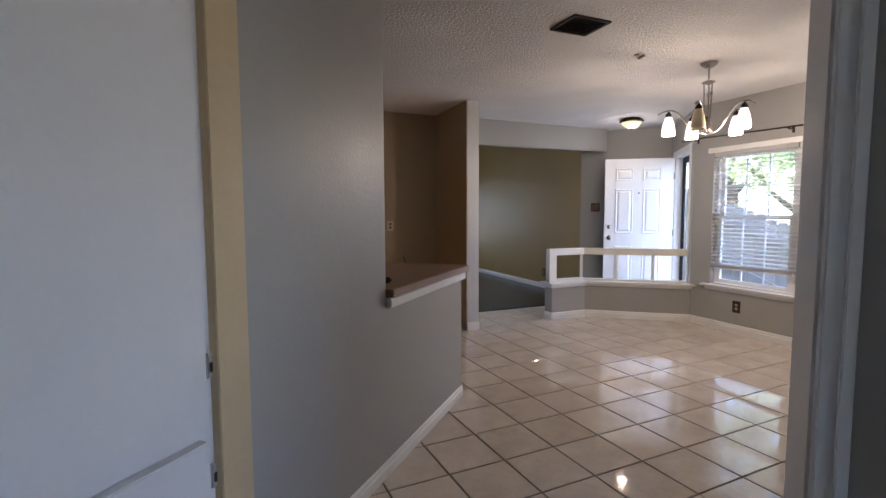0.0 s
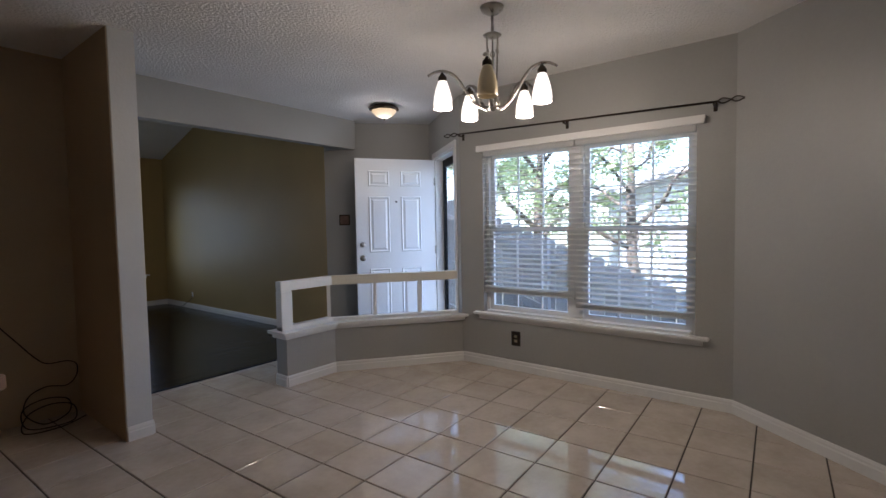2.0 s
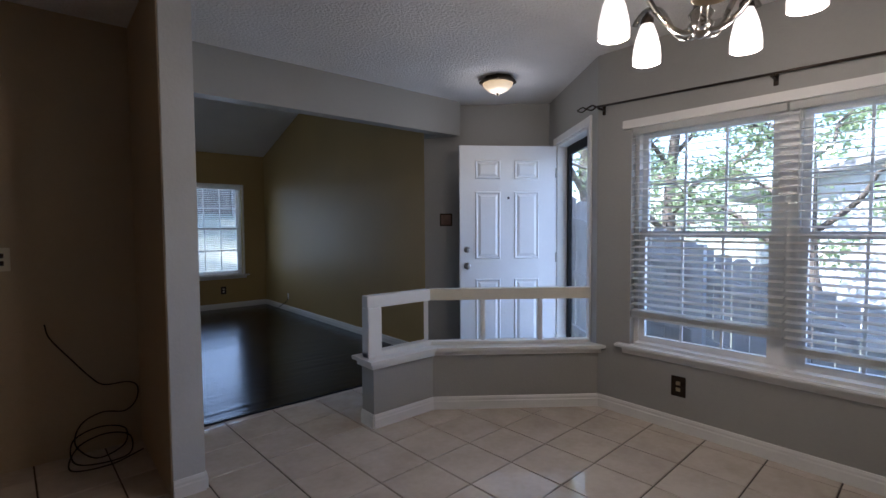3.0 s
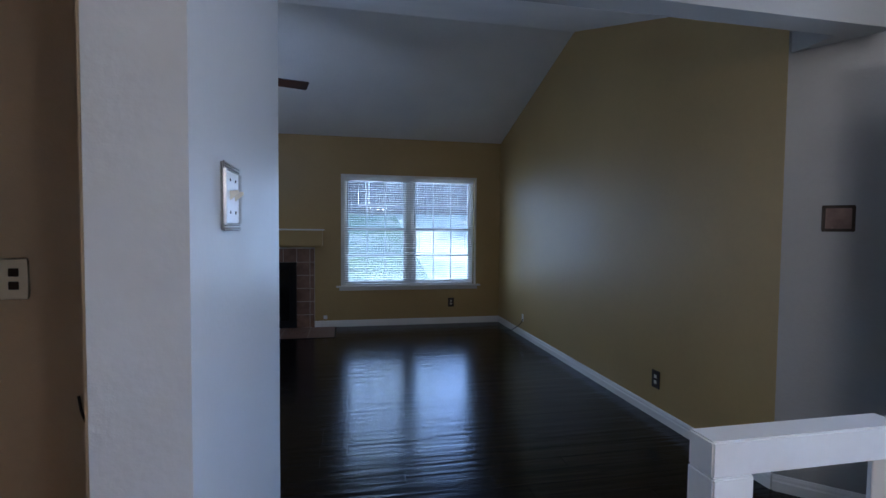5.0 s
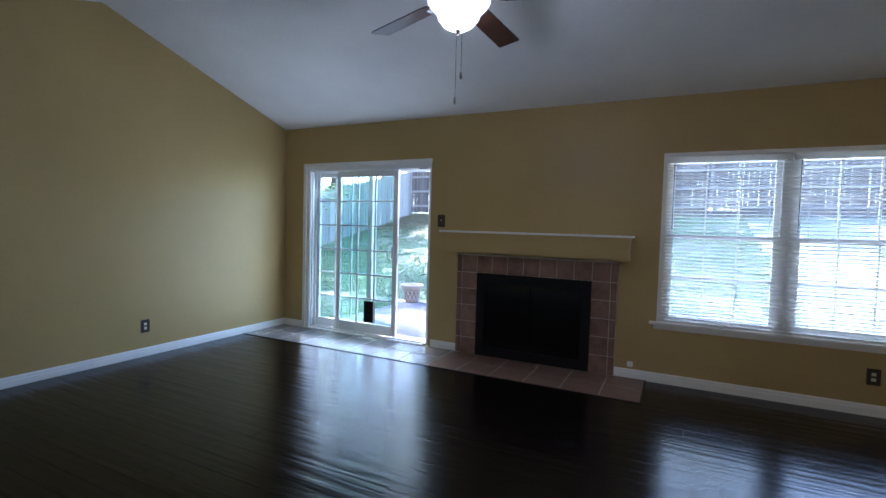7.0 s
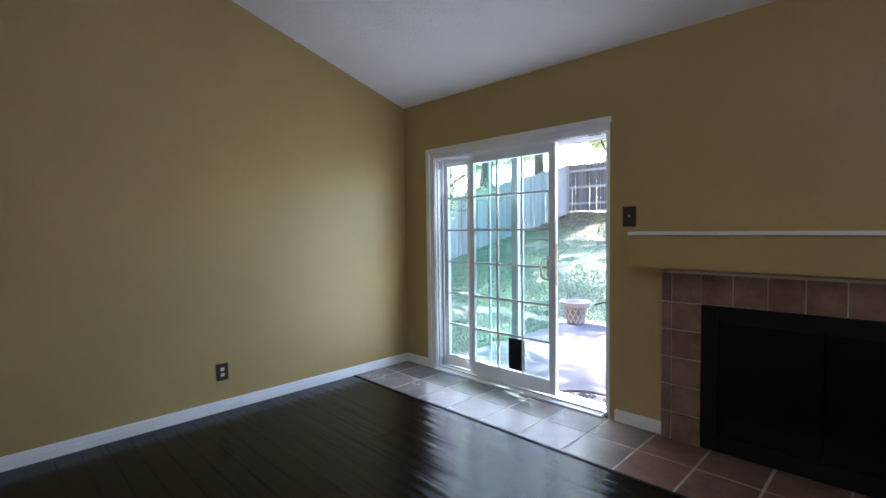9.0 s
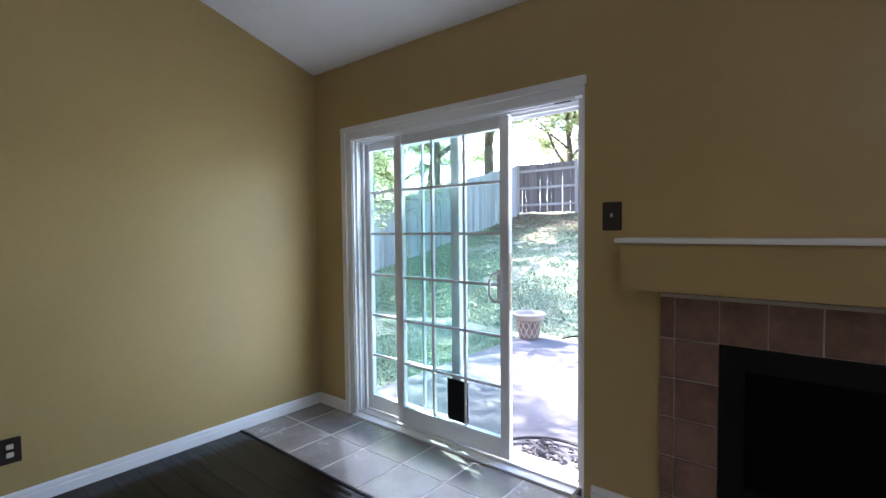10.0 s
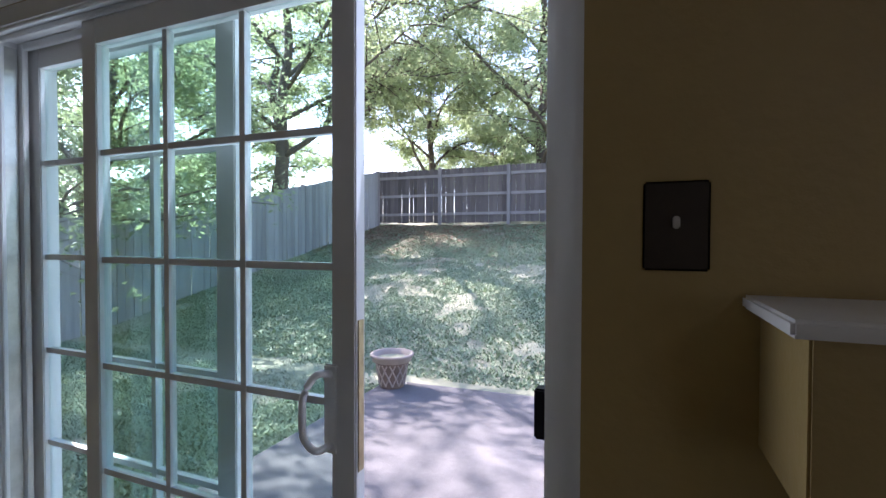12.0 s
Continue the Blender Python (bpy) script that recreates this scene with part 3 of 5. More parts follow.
def sash(parent, x0, x1, y0, y1, z0, z1, stile, rail, cols, rows, tint):
    p = box(x0, x0 + stile, y0, y1, z0, z1, 0.003)
    box(x1 - stile, x1, y0, y1, z0, z1, 0.003, p)
    box(x0 + stile, x1 - stile, y0, y1, z0, z0 + rail, 0, p)
    box(x0 + stile, x1 - stile, y0, y1, z1 - rail * 0.75, z1, 0, p)
    s = part("sash", p, M_VINYL, parent)
    gx0, gx1, gz0, gz1 = x0 + stile, x1 - stile, z0 + rail, z1 - rail * 0.75
    ym = (y0 + y1) / 2
    part("pane", box(gx0, gx1, ym - 0.003, ym + 0.003, gz0, gz1), tint, s)
    for k in range(1, cols):
        x = gx0 + (gx1 - gx0) * k / cols
        part("glazing_bar", box(x - 0.008, x + 0.008, ym - 0.010, ym + 0.010, gz0, gz1), M_VINYL, s)
    for k in range(1, rows):
        z = gz0 + (gz1 - gz0) * k / rows
        part("glazing_bar", box(gx0, gx1, ym - 0.009, ym + 0.009, z - 0.008, z + 0.008), M_VINYL, s)
    return s


sash(sd, SD[0] + 0.045, -0.80, 0.115, 0.152, 0.036, SD[2] - 0.05, 0.065, 0.10, 3, 6, M_TEAL)
slider = sash(sd, -1.285, -0.405, 0.050, 0.087, 0.036, SD[2] - 0.045, 0.06, 0.115, 3, 6, M_TEAL)
# pull handle, lock strip, pet flap
hp = part("handle_plate", box(-0.480, -0.445, 0.041, 0.050, 0.925, 1.115, 0.004), M_VINYL, slider)
part("pull_handle", tube(arc([(-0.462, 0.045, 1.095), (-0.475, 0.010, 1.098), (-0.495, -0.003, 1.06), (-0.497, -0.005, 1.015), (-0.495, -0.003, 0.97), (-0.475, 0.010, 0.942), (-0.462, 0.045, 0.945)]), 0.008), M_VINYL, slider, "white pull handle", True)
part("lock_strip", box(-0.4052, -0.402, 0.057, 0.078, 0.89, 1.21, 0.001), M_TOE, slider, "brass lock strip")
part("pet_flap", box(-0.865, -0.705, 0.063, 0.073, 0.16, 0.42, 0.004), M_BLACK, slider, "black pet flap")
part("strike", box(-0.058, -0.025, 0.165, 0.20, 0.975, 1.078, 0.004), M_BLACK, sd, "black strike box")
part("closer_clip", box(-0.12, -0.03, 0.02, 0.03, SD[2] - 0.063, SD[2] - 0.05), M_BLACK, sd)
part("lock_pin", tube([(0.03, 0.06, 0.81), (-0.03, 0.03, 0.80), (-0.075, 0.02, 0.785)], 0.004), M_BLACK, sd)

# ---- windows and blinds ----
def window(name, m, w, z0, z1, d, label, grids, apron=True):
    """A double window with two sashes a side; the frame's x runs along the wall, y goes outward."""
    wn_ = thing(name, m, label, "window", kind="structure")
    f = box(0, 0.03, 0.056, d, z0, z1)
    box(w - 0.03, w, 0.056, d, z0, z1, 0, f)
    box(0.03, w - 0.03, 0.056, d, z1 - 0.03, z1, 0, f)
    box(0.03, w - 0.03, 0.0, d, z0, z0 + 0.02, 0, f)
    part("window_frame", f, M_TRIM, wn_)
    part("mullion", box(w / 2 - 0.05, w / 2 + 0.05, 0.058, d, z0 + 0.02, z1 - 0.03, 0.004), M_VINYL, wn_)
    part("window_sill", box(-0.09, w + 0.09, -0.055, 0.03, z0 - 0.022, z0 + 0.001, 0.006), M_TRIM, wn_)
    part("apron", box(-0.05, w + 0.05, -0.016, 0.0, z0 - 0.065, z0 - 0.022, 0.004), M_TRIM, wn_)
    zm = (z0 + z1) / 2 + 0.02
    for x0, x1 in ((0.03, w / 2 - 0.05), (w / 2 + 0.05, w - 0.03)):
        for a, c_, y0 in ((z0 + 0.02, zm + 0.02, d - 0.075), (zm - 0.02, z1 - 0.03, d - 0.04)):
            p = box(x0, x0 + 0.04, y0, y0 + 0.03, a, c_)
            box(x1 - 0.04, x1, y0, y0 + 0.03, a, c_, 0, p)
            box(x0 + 0.04, x1 - 0.04, y0, y0 + 0.03, a, a + 0.04, 0, p)
            box(x0 + 0.04, x1 - 0.04, y0, y0 + 0.03, c_ - 0.04, c_, 0, p)
            s = part("sash", p, M_VINYL, wn_)
            part("pane", box(x0 + 0.04, x1 - 0.04, y0 + 0.012, y0 + 0.017, a + 0.04, c_ - 0.04), M_GLASS, s)
            for k in range(1, 3):
                x = x0 + 0.04 + (x1 - x0 - 0.08) * k / 3
                part("glazing_bar", box(x - 0.007, x + 0.007, y0 + 0.008, y0 + 0.022, a + 0.04, c_ - 0.04), M_VINYL, s)
            zz = (a + c_) / 2
            part("glazing_bar", box(x0 + 0.04, x1 - 0.04, y0 + 0.0075, y0 + 0.0215, zz - 0.007, zz + 0.007), M_VINYL, s)
    return wn_


def blind(m, w, ztop, zbot, step, tilt, depth, label, stack=0, group="window blinds"):
    bl = thing("window_blind", m, label, "blind", group)
    part("head_rail", box(0, w, -0.03, 0.025, ztop - 0.045, ztop, 0.003), M_SLAT, bl)
    sb = sweep([(-depth / 2, -0.0012), (0, 0.0018), (depth / 2, -0.0012), (depth / 2, 0.0012), (0, 0.0042), (-depth / 2, 0.0012)], 0, w)
    me = mesh("slat", sb, M_SLAT)
    z, k = ztop - 0.065, 0
    low = zbot + 0.02 + stack * 0.0055
    while z > low:
        piece("slat", me, bl, pose(0, 0, z, tilt, 0, 0))
        z -= step
    for k in range(stack):
        piece("slat", me, bl, pose(0, 0, zbot + 0.022 + k * 0.0055, 0, 0, 0))
    part("bottom_rail", box(0, w, -depth / 2, depth / 2, zbot, zbot + 0.018, 0.003), M_SLAT, bl)
    for x in (0.12, w - 0.12):
        for y in (-depth / 2 - 0.001, depth / 2 + 0.001):
            part("ladder_cord", tube([(x, y, zbot + 0.02), (x, y, ztop - 0.04)], 0.0011, 5), M_SLAT, bl)
    part("tilt_wand", tube([(0.05, -depth / 2 - 0.012, ztop - 0.05), (0.05, -depth / 2 - 0.014, ztop - 0.62)], 0.004, 6), M_BRNPL if stack == 0 else M_SLAT, bl)
    return bl


mw = pose(WX, WIN[1], 0, 0, 0, -90)
ww = WIN[1] - WIN[0]
window("window_dining", mw, ww, WIN[2], WIN[3], 0.14, "white double-hung dining window with grids", 3)
dw = thing("window_valance", mw, "white painted blind valance board above the dining window", "valance")
part("valance_board", box(-0.045, ww + 0.055, -0.045, -0.004, WIN[3] - 0.01, WIN[3] + 0.045, 0.004), M_TRIM, dw)
blind(mw @ pose(0.006, 0.026, 0), ww / 2 - 0.012, WIN[3] - 0.005, 0.675, 0.043, 11, 0.050, "white faux-wood blind lowered most of the way", 5)
blind(mw @ pose(ww / 2 + 0.006, 0.026, 0), ww / 2 - 0.012, WIN[3] - 0.005, 0.600, 0.043, 11, 0.050, "white faux-wood blind hanging slightly lower", 5)
ml = pose(LW[0], YF, 0)
lw_ = LW[1] - LW[0]
window("window_living", ml, lw_, LW[2], LW[3], 0.14, "white double-hung living room window with grids", 3)
casing("trim_living_window", ml @ pose(0, 0, LW[2]) @ Matrix.Scale(-1, 4, (0, 1, 0)), lw_, LW[3] - LW[2] - 0.02, "white casing round the living room window", width=0.03, thick=0.012)
blind(ml @ pose(0.008, 0.028, 0), lw_ / 2 - 0.016, LW[3] - 0.03, 0.585, 0.030, 13, 0.033, "white lowered blind with open slats")
blind(ml @ pose(lw_ / 2 + 0.008, 0.028, 0), lw_ / 2 - 0.016, LW[3] - 0.03, 0.60, 0.030, 13, 0.033, "white lowered blind with open slats")

# ---- front door ----
def panel_door(name, m, w, h, label):
    """A six-panel door; the frame's x runs from the hinge to the free edge, y to the room side."""
    d = thing(name, m, label, "door", kind="structure")
    part("leaf", box(0, w, -0.02, 0.02, 0.012, h, 0.002), M_DOOR, d)
    for z0, z1 in ((0.22, 0.83), (1.01, 1.63), (1.74, 1.915)):
        for x0, x1 in ((0.165, 0.405), (0.535, 0.775)):
            x0, x1 = x0 * w / 0.92, x1 * w / 0.92
            q = bmesh.new()
            vs = []
            for off, y in ((0.0, 0.0195), (0.010, 0.029), (0.026, 0.021), (0.050, 0.031)):
                vs.append([q.verts.new(c_) for c_ in ((x0 + off, y, z0 + off), (x1 - off, y, z0 + off), (x1 - off, y, z1 - off), (x0 + off, y, z1 - off))])
            q.faces.new(vs[-1])
            q.faces.new(vs[0][::-1])
            for va, vb in zip(vs, vs[1:]):
                for k in range(4):
                    q.faces.new((va[k], va[(k + 1) % 4], vb[(k + 1) % 4], vb[k]))
            part("raised_panel", q, M_DOOR, d)
    for z in (0.95, 1.10):
        k = lathe([(0.004, 0), (0.030, 0), (0.032, 0.006), (0.014, 0.012), (0.012, 0.03), (0.026, 0.04), (0.029, 0.052), (0.022, 0.062), (0.004, 0.064)] if z < 1 else
                  [(0.004, 0), (0.028, 0), (0.030, 0.008), (0.022, 0.016), (0.018, 0.026), (0.004, 0.028)], 20)
        k.transform(pose(w - 0.065, 0.020, z, -90))
        part("knob" if z < 1 else "deadbolt", k, M_NICKEL, d, "satin nickel knob" if z < 1 else "satin nickel deadbolt", True)
    k = lathe([(0.002, 0), (0.011, 0), (0.011, 0.006), (0.002, 0.007)], 12)
    k.transform(pose(w / 2, 0.0235, 1.57, -90))
    part("peephole", k, M_BRNPL, d, "dark peephole")
    for z in (0.25, 1.02, 1.80):
        part("hinge", box(-0.012, 0.006, 0.012, 0.026, z - 0.045, z + 0.045, 0.003), M_NICKEL, d)
    return d


HINGE, FREE = (5.262, 4.640), (4.518, 5.150)
panel_door("door_front", along(HINGE, FREE), length(HINGE, FREE), 2.045, "white six-panel front door standing wide open")
dm = along(CORNER, ENTRY)
st = thing("storm_door", dm @ pose(0, -0.105, 0), "black framed glass storm door in the front doorway", "storm door", kind="structure")
p = box(DOOR[0] + 0.02, DOOR[0] + 0.075, -0.015, 0.015, 0.01, DOOR[2] - 0.02, 0.002)
box(DOOR[1] - 0.085, DOOR[1] - 0.02, -0.015, 0.015, 0.01, DOOR[2] - 0.02, 0.002, p)
box(DOOR[0] + 0.075, DOOR[1] - 0.085, -0.015, 0.015, DOOR[2] - 0.10, DOOR[2] - 0.02, 0, p)
box(DOOR[0] + 0.075, DOOR[1] - 0.085, -0.015, 0.015, 0.01, 0.20, 0, p)
part("frame", p, M_BLACK, st)
part("pane", box(DOOR[0] + 0.075, DOOR[1] - 0.085, -0.003, 0.003, 0.20, DOOR[2] - 0.10), M_GLASS, st)

# ---- plates and outlets ----
def plate(name, m, w, h, material, label, category, kind="outlet", group=""):
    """A wall plate; x along the wall, y out into the room, the origin at its middle."""
    t = thing(name, m, label, category, group)
    part("cover", box(-w / 2, w / 2, 0.0, 0.006, -h / 2, h / 2, 0.003), material, t)
    if kind == "outlet":
        for z in (-0.02, 0.02):
            s = part("socket", box(-0.014, 0.014, 0.0055, 0.008, z - 0.0125, z + 0.0125, 0.003), M_BRNPL if material == M_IVORY else M_TOE if material == M_BRONZE else M_IVORY, t)
    if kind == "switch":
        part("toggle", box(-0.005, 0.005, 0.005, 0.016, -0.004, 0.014, 0.002), M_PEWTER, t, "grey toggle")
    if kind == "double":
        for sgn in (-1, 1):
            part("cove", sweep([(0.006, 0.0), (0.011, 0.002), (0.010, 0.010), (0.0075, 0.015), (0.0062, 0.016)], -h / 2 + 0.016, h / 2 - 0.016,
                               pose(sgn * w / 2, 0, 0) @ Matrix(((0, 0, -sgn, 0), (0, 1, 0, 0), (1, 0, 0, 0), (0, 0, 0, 1)))), material, t)
            for k in range(3):
                z = sgn * (h / 2 - 0.0035 - 0.0052 * k)
                part("reed", tube([(-w / 2 + 0.002, 0.0078 - 0.0006 * k, z), (w / 2 - 0.002, 0.0078 - 0.0006 * k, z)], 0.0019, 8), material, t, "", True)
            part("reed_bed", box(-w / 2 + 0.001, w / 2 - 0.001, 0.0059, 0.0066, min(sgn * (h / 2 - 0.0008), sgn * (h / 2 - 0.016)), max(sgn * (h / 2 - 0.0008), sgn * (h / 2 - 0.016))), M_BRNPL, t, "dark bed between the reeds")
        part("face", box(-w / 2 + 0.016, w / 2 - 0.016, 0.0055, 0.0078, -h / 2 + 0.017, h / 2 - 0.017, 0.001), M_VINYL, t, "white plate face")
        for x in (-0.022, 0.022):
            lever = bmesh.new()
            lo_ = [lever.verts.new(q) for q in ((x - 0.005, 0.0078, -0.006), (x + 0.005, 0.0078, -0.006), (x + 0.005, 0.0078, 0.012), (x - 0.005, 0.0078, 0.012))]
            hi_ = [lever.verts.new(q) for q in ((x - 0.0035, 0.024, 0.008), (x + 0.0035, 0.024, 0.008), (x + 0.0035, 0.023, 0.0135), (x - 0.0035, 0.023, 0.0135))]
            lever.faces.new(lo_[::-1])
            lever.faces.new(hi_)
            for k in range(4):
                lever.faces.new((lo_[k], lo_[(k + 1) % 4], hi_[(k + 1) % 4], hi_[k]))
            part("toggle", lever, M_IVORY, t, "ivory toggle lever")
            for z in (-0.030, 0.034):
                part("screw", lathe([(0.0008, 0.0), (0.0032, 0.0), (0.0030, 0.0012), (0.0008, 0.0016)], 10), M_BRONZE, t, "dark screw").matrix_local = pose(x, 0.0078, z, -90)
    if kind == "blank":
        part("inset", box(-w / 2 + 0.014, w / 2 - 0.014, 0.006, 0.009, -h / 2 + 0.014, h / 2 - 0.014, 0.002), M_FTILE, t, "brown inset panel")
    return t


plate("outlet_plate", pose(WX, 3.245, 0.285, 0, 0, 90), 0.090, 0.130, M_BRONZE, "dark bronze outlet plate below the dining window", "outlet")
plate("switch_plate", pose(2.189, 4.755, 1.372, 0, 0, -90), 0.135, 0.135, M_PEWTER, "ornate pewter double switch plate with ivory toggles", "switch", "double")
plate("switch_plate", pose(0.184, YF, 1.40, 0, 0, 180), 0.090, 0.133, M_BRNPL, "dark brown switch plate above the mantel end", "switch", "switch")
plate("outlet_plate", pose(3.845, YF, 0.30, 0, 0, 180), 0.085, 0.125, M_BRNPL, "dark brown outlet plate below the living room window", "outlet")
plate("outlet_plate", pose(XR, 6.617, 0.28, 0, 0, 90), 0.085, 0.125, M_BRNPL, "dark brown outlet plate on the khaki side wall", "outlet")
plate("outlet_plate", pose(XL, 8.31, 0.30, 0, 0, -90), 0.085, 0.125, M_BRNPL, "dark brown outlet plate on the khaki gable wall", "outlet")
plate("outlet_plate", pose(1.435, 5.388, 1.15, 0, 0, 180), 0.080, 0.125, M_IVORY, "ivory outlet plate on the tan kitchen wall", "outlet")
em = along(YEND, ENTRY)
plate("chime_plate", em @ pose(0.215, 0, 1.38, 0, 0, 180), 0.125, 0.125, M_BRONZE, "square bronze plate on the entry wall", "wall plate", "blank")
plate("cable_plate", pose(2.145, YF, 0.135, 0, 0, 180), 0.05, 0.05, M_VINYL, "small white cable plate above the baseboard", "cable plate", "none")
cp = plate("cable_plate", pose(XR, 9.16, 0.24, 0, 0, 90), 0.05, 0.09, M_VINYL, "white cable plate with a loose cable", "cable plate", "none")
cb = tagged(part("loose_cable", tube(arc([(4.53, 9.14, 0.22), (4.47, 9.08, 0.17), (4.44, 9.2, 0.10), (4.45, 9.34, 0.05), (4.42, 9.45, 0.018)]), 0.005, 6), M_CABLE, None, "", True), "thin black loose cable hanging from the wall", "cable")

# ---- kitchen cable on the floor ----
pts = [(1.60, 5.383, .78), (1.62, 5.38, .70), (1.70, 5.376, .58), (1.80, 5.37, .44), (1.86, 5.365, .39), (1.97, 5.36, .385), (2.02, 5.35, .35), (2.01, 5.34, .27), (1.95, 5.335, .22),
       (1.84, 5.33, .24), (1.74, 5.31, .20), (1.71, 5.28, .10), (1.80, 5.22, .02), (1.93, 5.22, .06), (1.94, 5.27, .14), (1.82, 5.29, .17), (1.70, 5.27, .13), (1.70, 5.20, .03),
       (1.82, 5.15, .012), (1.95, 5.17, .02), (1.96, 5.24, .10), (1.85, 5.27, .13), (1.72, 5.24, .10), (1.68, 5.16, .012), (1.85, 5.10, .012), (2.02, 5.20, .012)]
tagged(part("coiled_cable", tube(arc(pts, 8), 0.0042, 6), M_CABLE, None, "", True), "black cable coiling from the wall onto the kitchen floor", "cable")

# ---- fireplace ----
fp = thing("fireplace", pose(0, YF, 0), "black glass fireplace with brown tile surround", "fireplace", kind="structure")
part("backer", box(0.405, 0.63, -0.030, 0.0, 0.010, 1.062), M_LGROUT, fp)
part("backer", box(1.785, 2.010, -0.030, 0.0, 0.010, 1.062), M_LGROUT, fp)
part("backer", box(0.63, 1.785, -0.030, 0.0, 0.87, 1.062), M_LGROUT, fp)


def ftile(x0, x1, z0, z1):
    part("tile", box(x0 + .003, x1 - .003, -0.038, -0.030, z0 + .003, z1 - .003, 0.002), M_FTILE, fp)


zs = [0.012, 0.183, 0.355, 0.527, 0.699, 0.870, 1.05]
for z0, z1 in zip(zs, zs[1:]):
    ftile(0.405, 0.464, z0, z1)
    ftile(1.951, 2.010, z0, z1)
    if z1 < 1:
        ftile(0.464, 0.632, z0, z1)
        ftile(1.783, 1.951, z0, z1)
xs = [0.464 + k * (1.951 - 0.464) / 9 for k in range(10)]
for x0, x1 in zip(xs, xs[1:]):
    ftile(x0, x1, 0.870, 1.05)
fbx = box(0.632, 1.783, 0.25, 0.27, 0.012, 0.87)
box(0.632, 0.65, -0.02, 0.25, 0.012, 0.87, 0, fbx)
box(1.765, 1.783, -0.02, 0.25, 0.012, 0.87, 0, fbx)
box(0.65, 1.765, -0.02, 0.25, 0.85, 0.87, 0, fbx)
box(0.65, 1.765, -0.02, 0.25, 0.012, 0.03, 0, fbx)
part("firebox", fbx, M_BLACK, fp)
fr = box(0.634, 0.72, -0.045, -0.021, 0.014, 0.868, 0.003)
box(1.695, 1.781, -0.045, -0.021, 0.014, 0.868, 0.003, fr)
box(0.72, 1.695, -0.045, -0.021, 0.775, 0.868, 0.003, fr)
box(0.72, 1.695, -0.045, -0.021, 0.014, 0.11, 0.003, fr)
part("door_frame", fr, M_BLACK, fp)
for x0, x1 in ((0.72, 1.205), (1.21, 1.695)):
    part("door_glass", box(x0, x1, -0.036, -0.030, 0.11, 0.775), M_BLKGL, fp)
mt = thing("mantel", pose(0, YF, 0), "khaki painted box mantel with a white top edge", "mantel", kind="structure")
part("mantel_box", box(0.292, 2.115, -0.205, -0.0, 1.088, 1.283, 0.003), M_YEL, mt)
part("mantel_top", box(0.270, 2.137, -0.230, -0.0, 1.283, 1.302, 0.004), M_TRIM, mt, "white mantel shelf edge")

# ---- chandelier ----
CH = (3.315, 2.635)
ch = thing("chandelier", pose(CH[0], CH[1], 0), "brushed nickel five-arm chandelier with frosted glass shades", "chandelier")
k = lathe([(0.01, H0 - 0.045), (0.03, H0 - 0.04), (0.062, H0 - 0.018), (0.068, H0 - 0.001)], 24)
part("canopy", k, M_NICKEL, ch, "", True)
part("stem", tube([(0, 0, H0 - 0.04), (0, 0, H0 - 0.15)], 0.006, 8), M_NICKEL, ch)
part("collar", lathe([(0.008, H0 - 0.175), (0.035, H0 - 0.165), (0.052, H0 - 0.155), (0.035, H0 - 0.145), (0.008, H0 - 0.135)], 20), M_NICKEL, ch, "", True)
for a in (30, 150, 270):
    ca, sa = math.cos(radians(a)), math.sin(radians(a))
    part("rod", tube([(0.035 * ca, 0.035 * sa, H0 - 0.155), (0.022 * ca, 0.022 * sa, 2.0)], 0.005, 8), M_NICKEL, ch)
part("hub", lathe([(0.006, 1.935), (0.022, 1.945), (0.035, 1.965), (0.040, 1.98), (0.028, 1.995), (0.040, 2.015), (0.030, 2.03), (0.01, 2.035)], 20), M_NICKEL, ch, "", True)
shade = [(0.012, 0.158), (0.022, 0.155), (0.030, 0.135), (0.040, 0.105), (0.049, 0.065), (0.053, 0.03), (0.052, 0.002), (0.049, 0.0), (0.046, 0.03), (0.040, 0.07), (0.030, 0.11), (0.012, 0.14)]
for a in (30, 150, 270):
    ca, sa = math.cos(radians(a)), math.sin(radians(a))
    for k in range(3):
        z = H0 - 0.058 - 0.027 * k
        ring = [(0.010 * ca + 0.007 * math.cos(q) * (k % 2), 0.010 * sa + 0.007 * math.cos(q) * (1 - k % 2), z + 0.017 * math.sin(q)) for q in (x * math.pi / 6 for x in range(13))]
        if a == 30:
            part("chain_link", tube(ring, 0.0028, 6), M_NICKEL, ch, "", True)
    part("rod_loop", tube([(0.030 * ca + 0.011 * math.cos(q) * sa, 0.030 * sa - 0.011 * math.cos(q) * ca, 2.262 + 0.016 * math.sin(q)) for q in (x * math.pi / 6 for x in range(13))], 0.003, 6), M_NICKEL, ch, "", True)
part("centre_column", lathe([(0.008, 1.95), (0.030, 1.955), (0.036, 1.975), (0.024, 2.0), (0.020, 2.06), (0.027, 2.075), (0.022, 2.09), (0.008, 2.095)], 20), M_NICKEL, ch, "", True)
ARM = arc([(0.02, 0, 1.930), (0.055, 0, 1.925), (0.10, 0, 1.948), (0.145, 0, 2.00), (0.185, 0, 2.062), (0.225, 0, 2.104), (0.275, 0, 2.122), (0.325, 0, 2.116), (0.365, 0, 2.094)], 5)
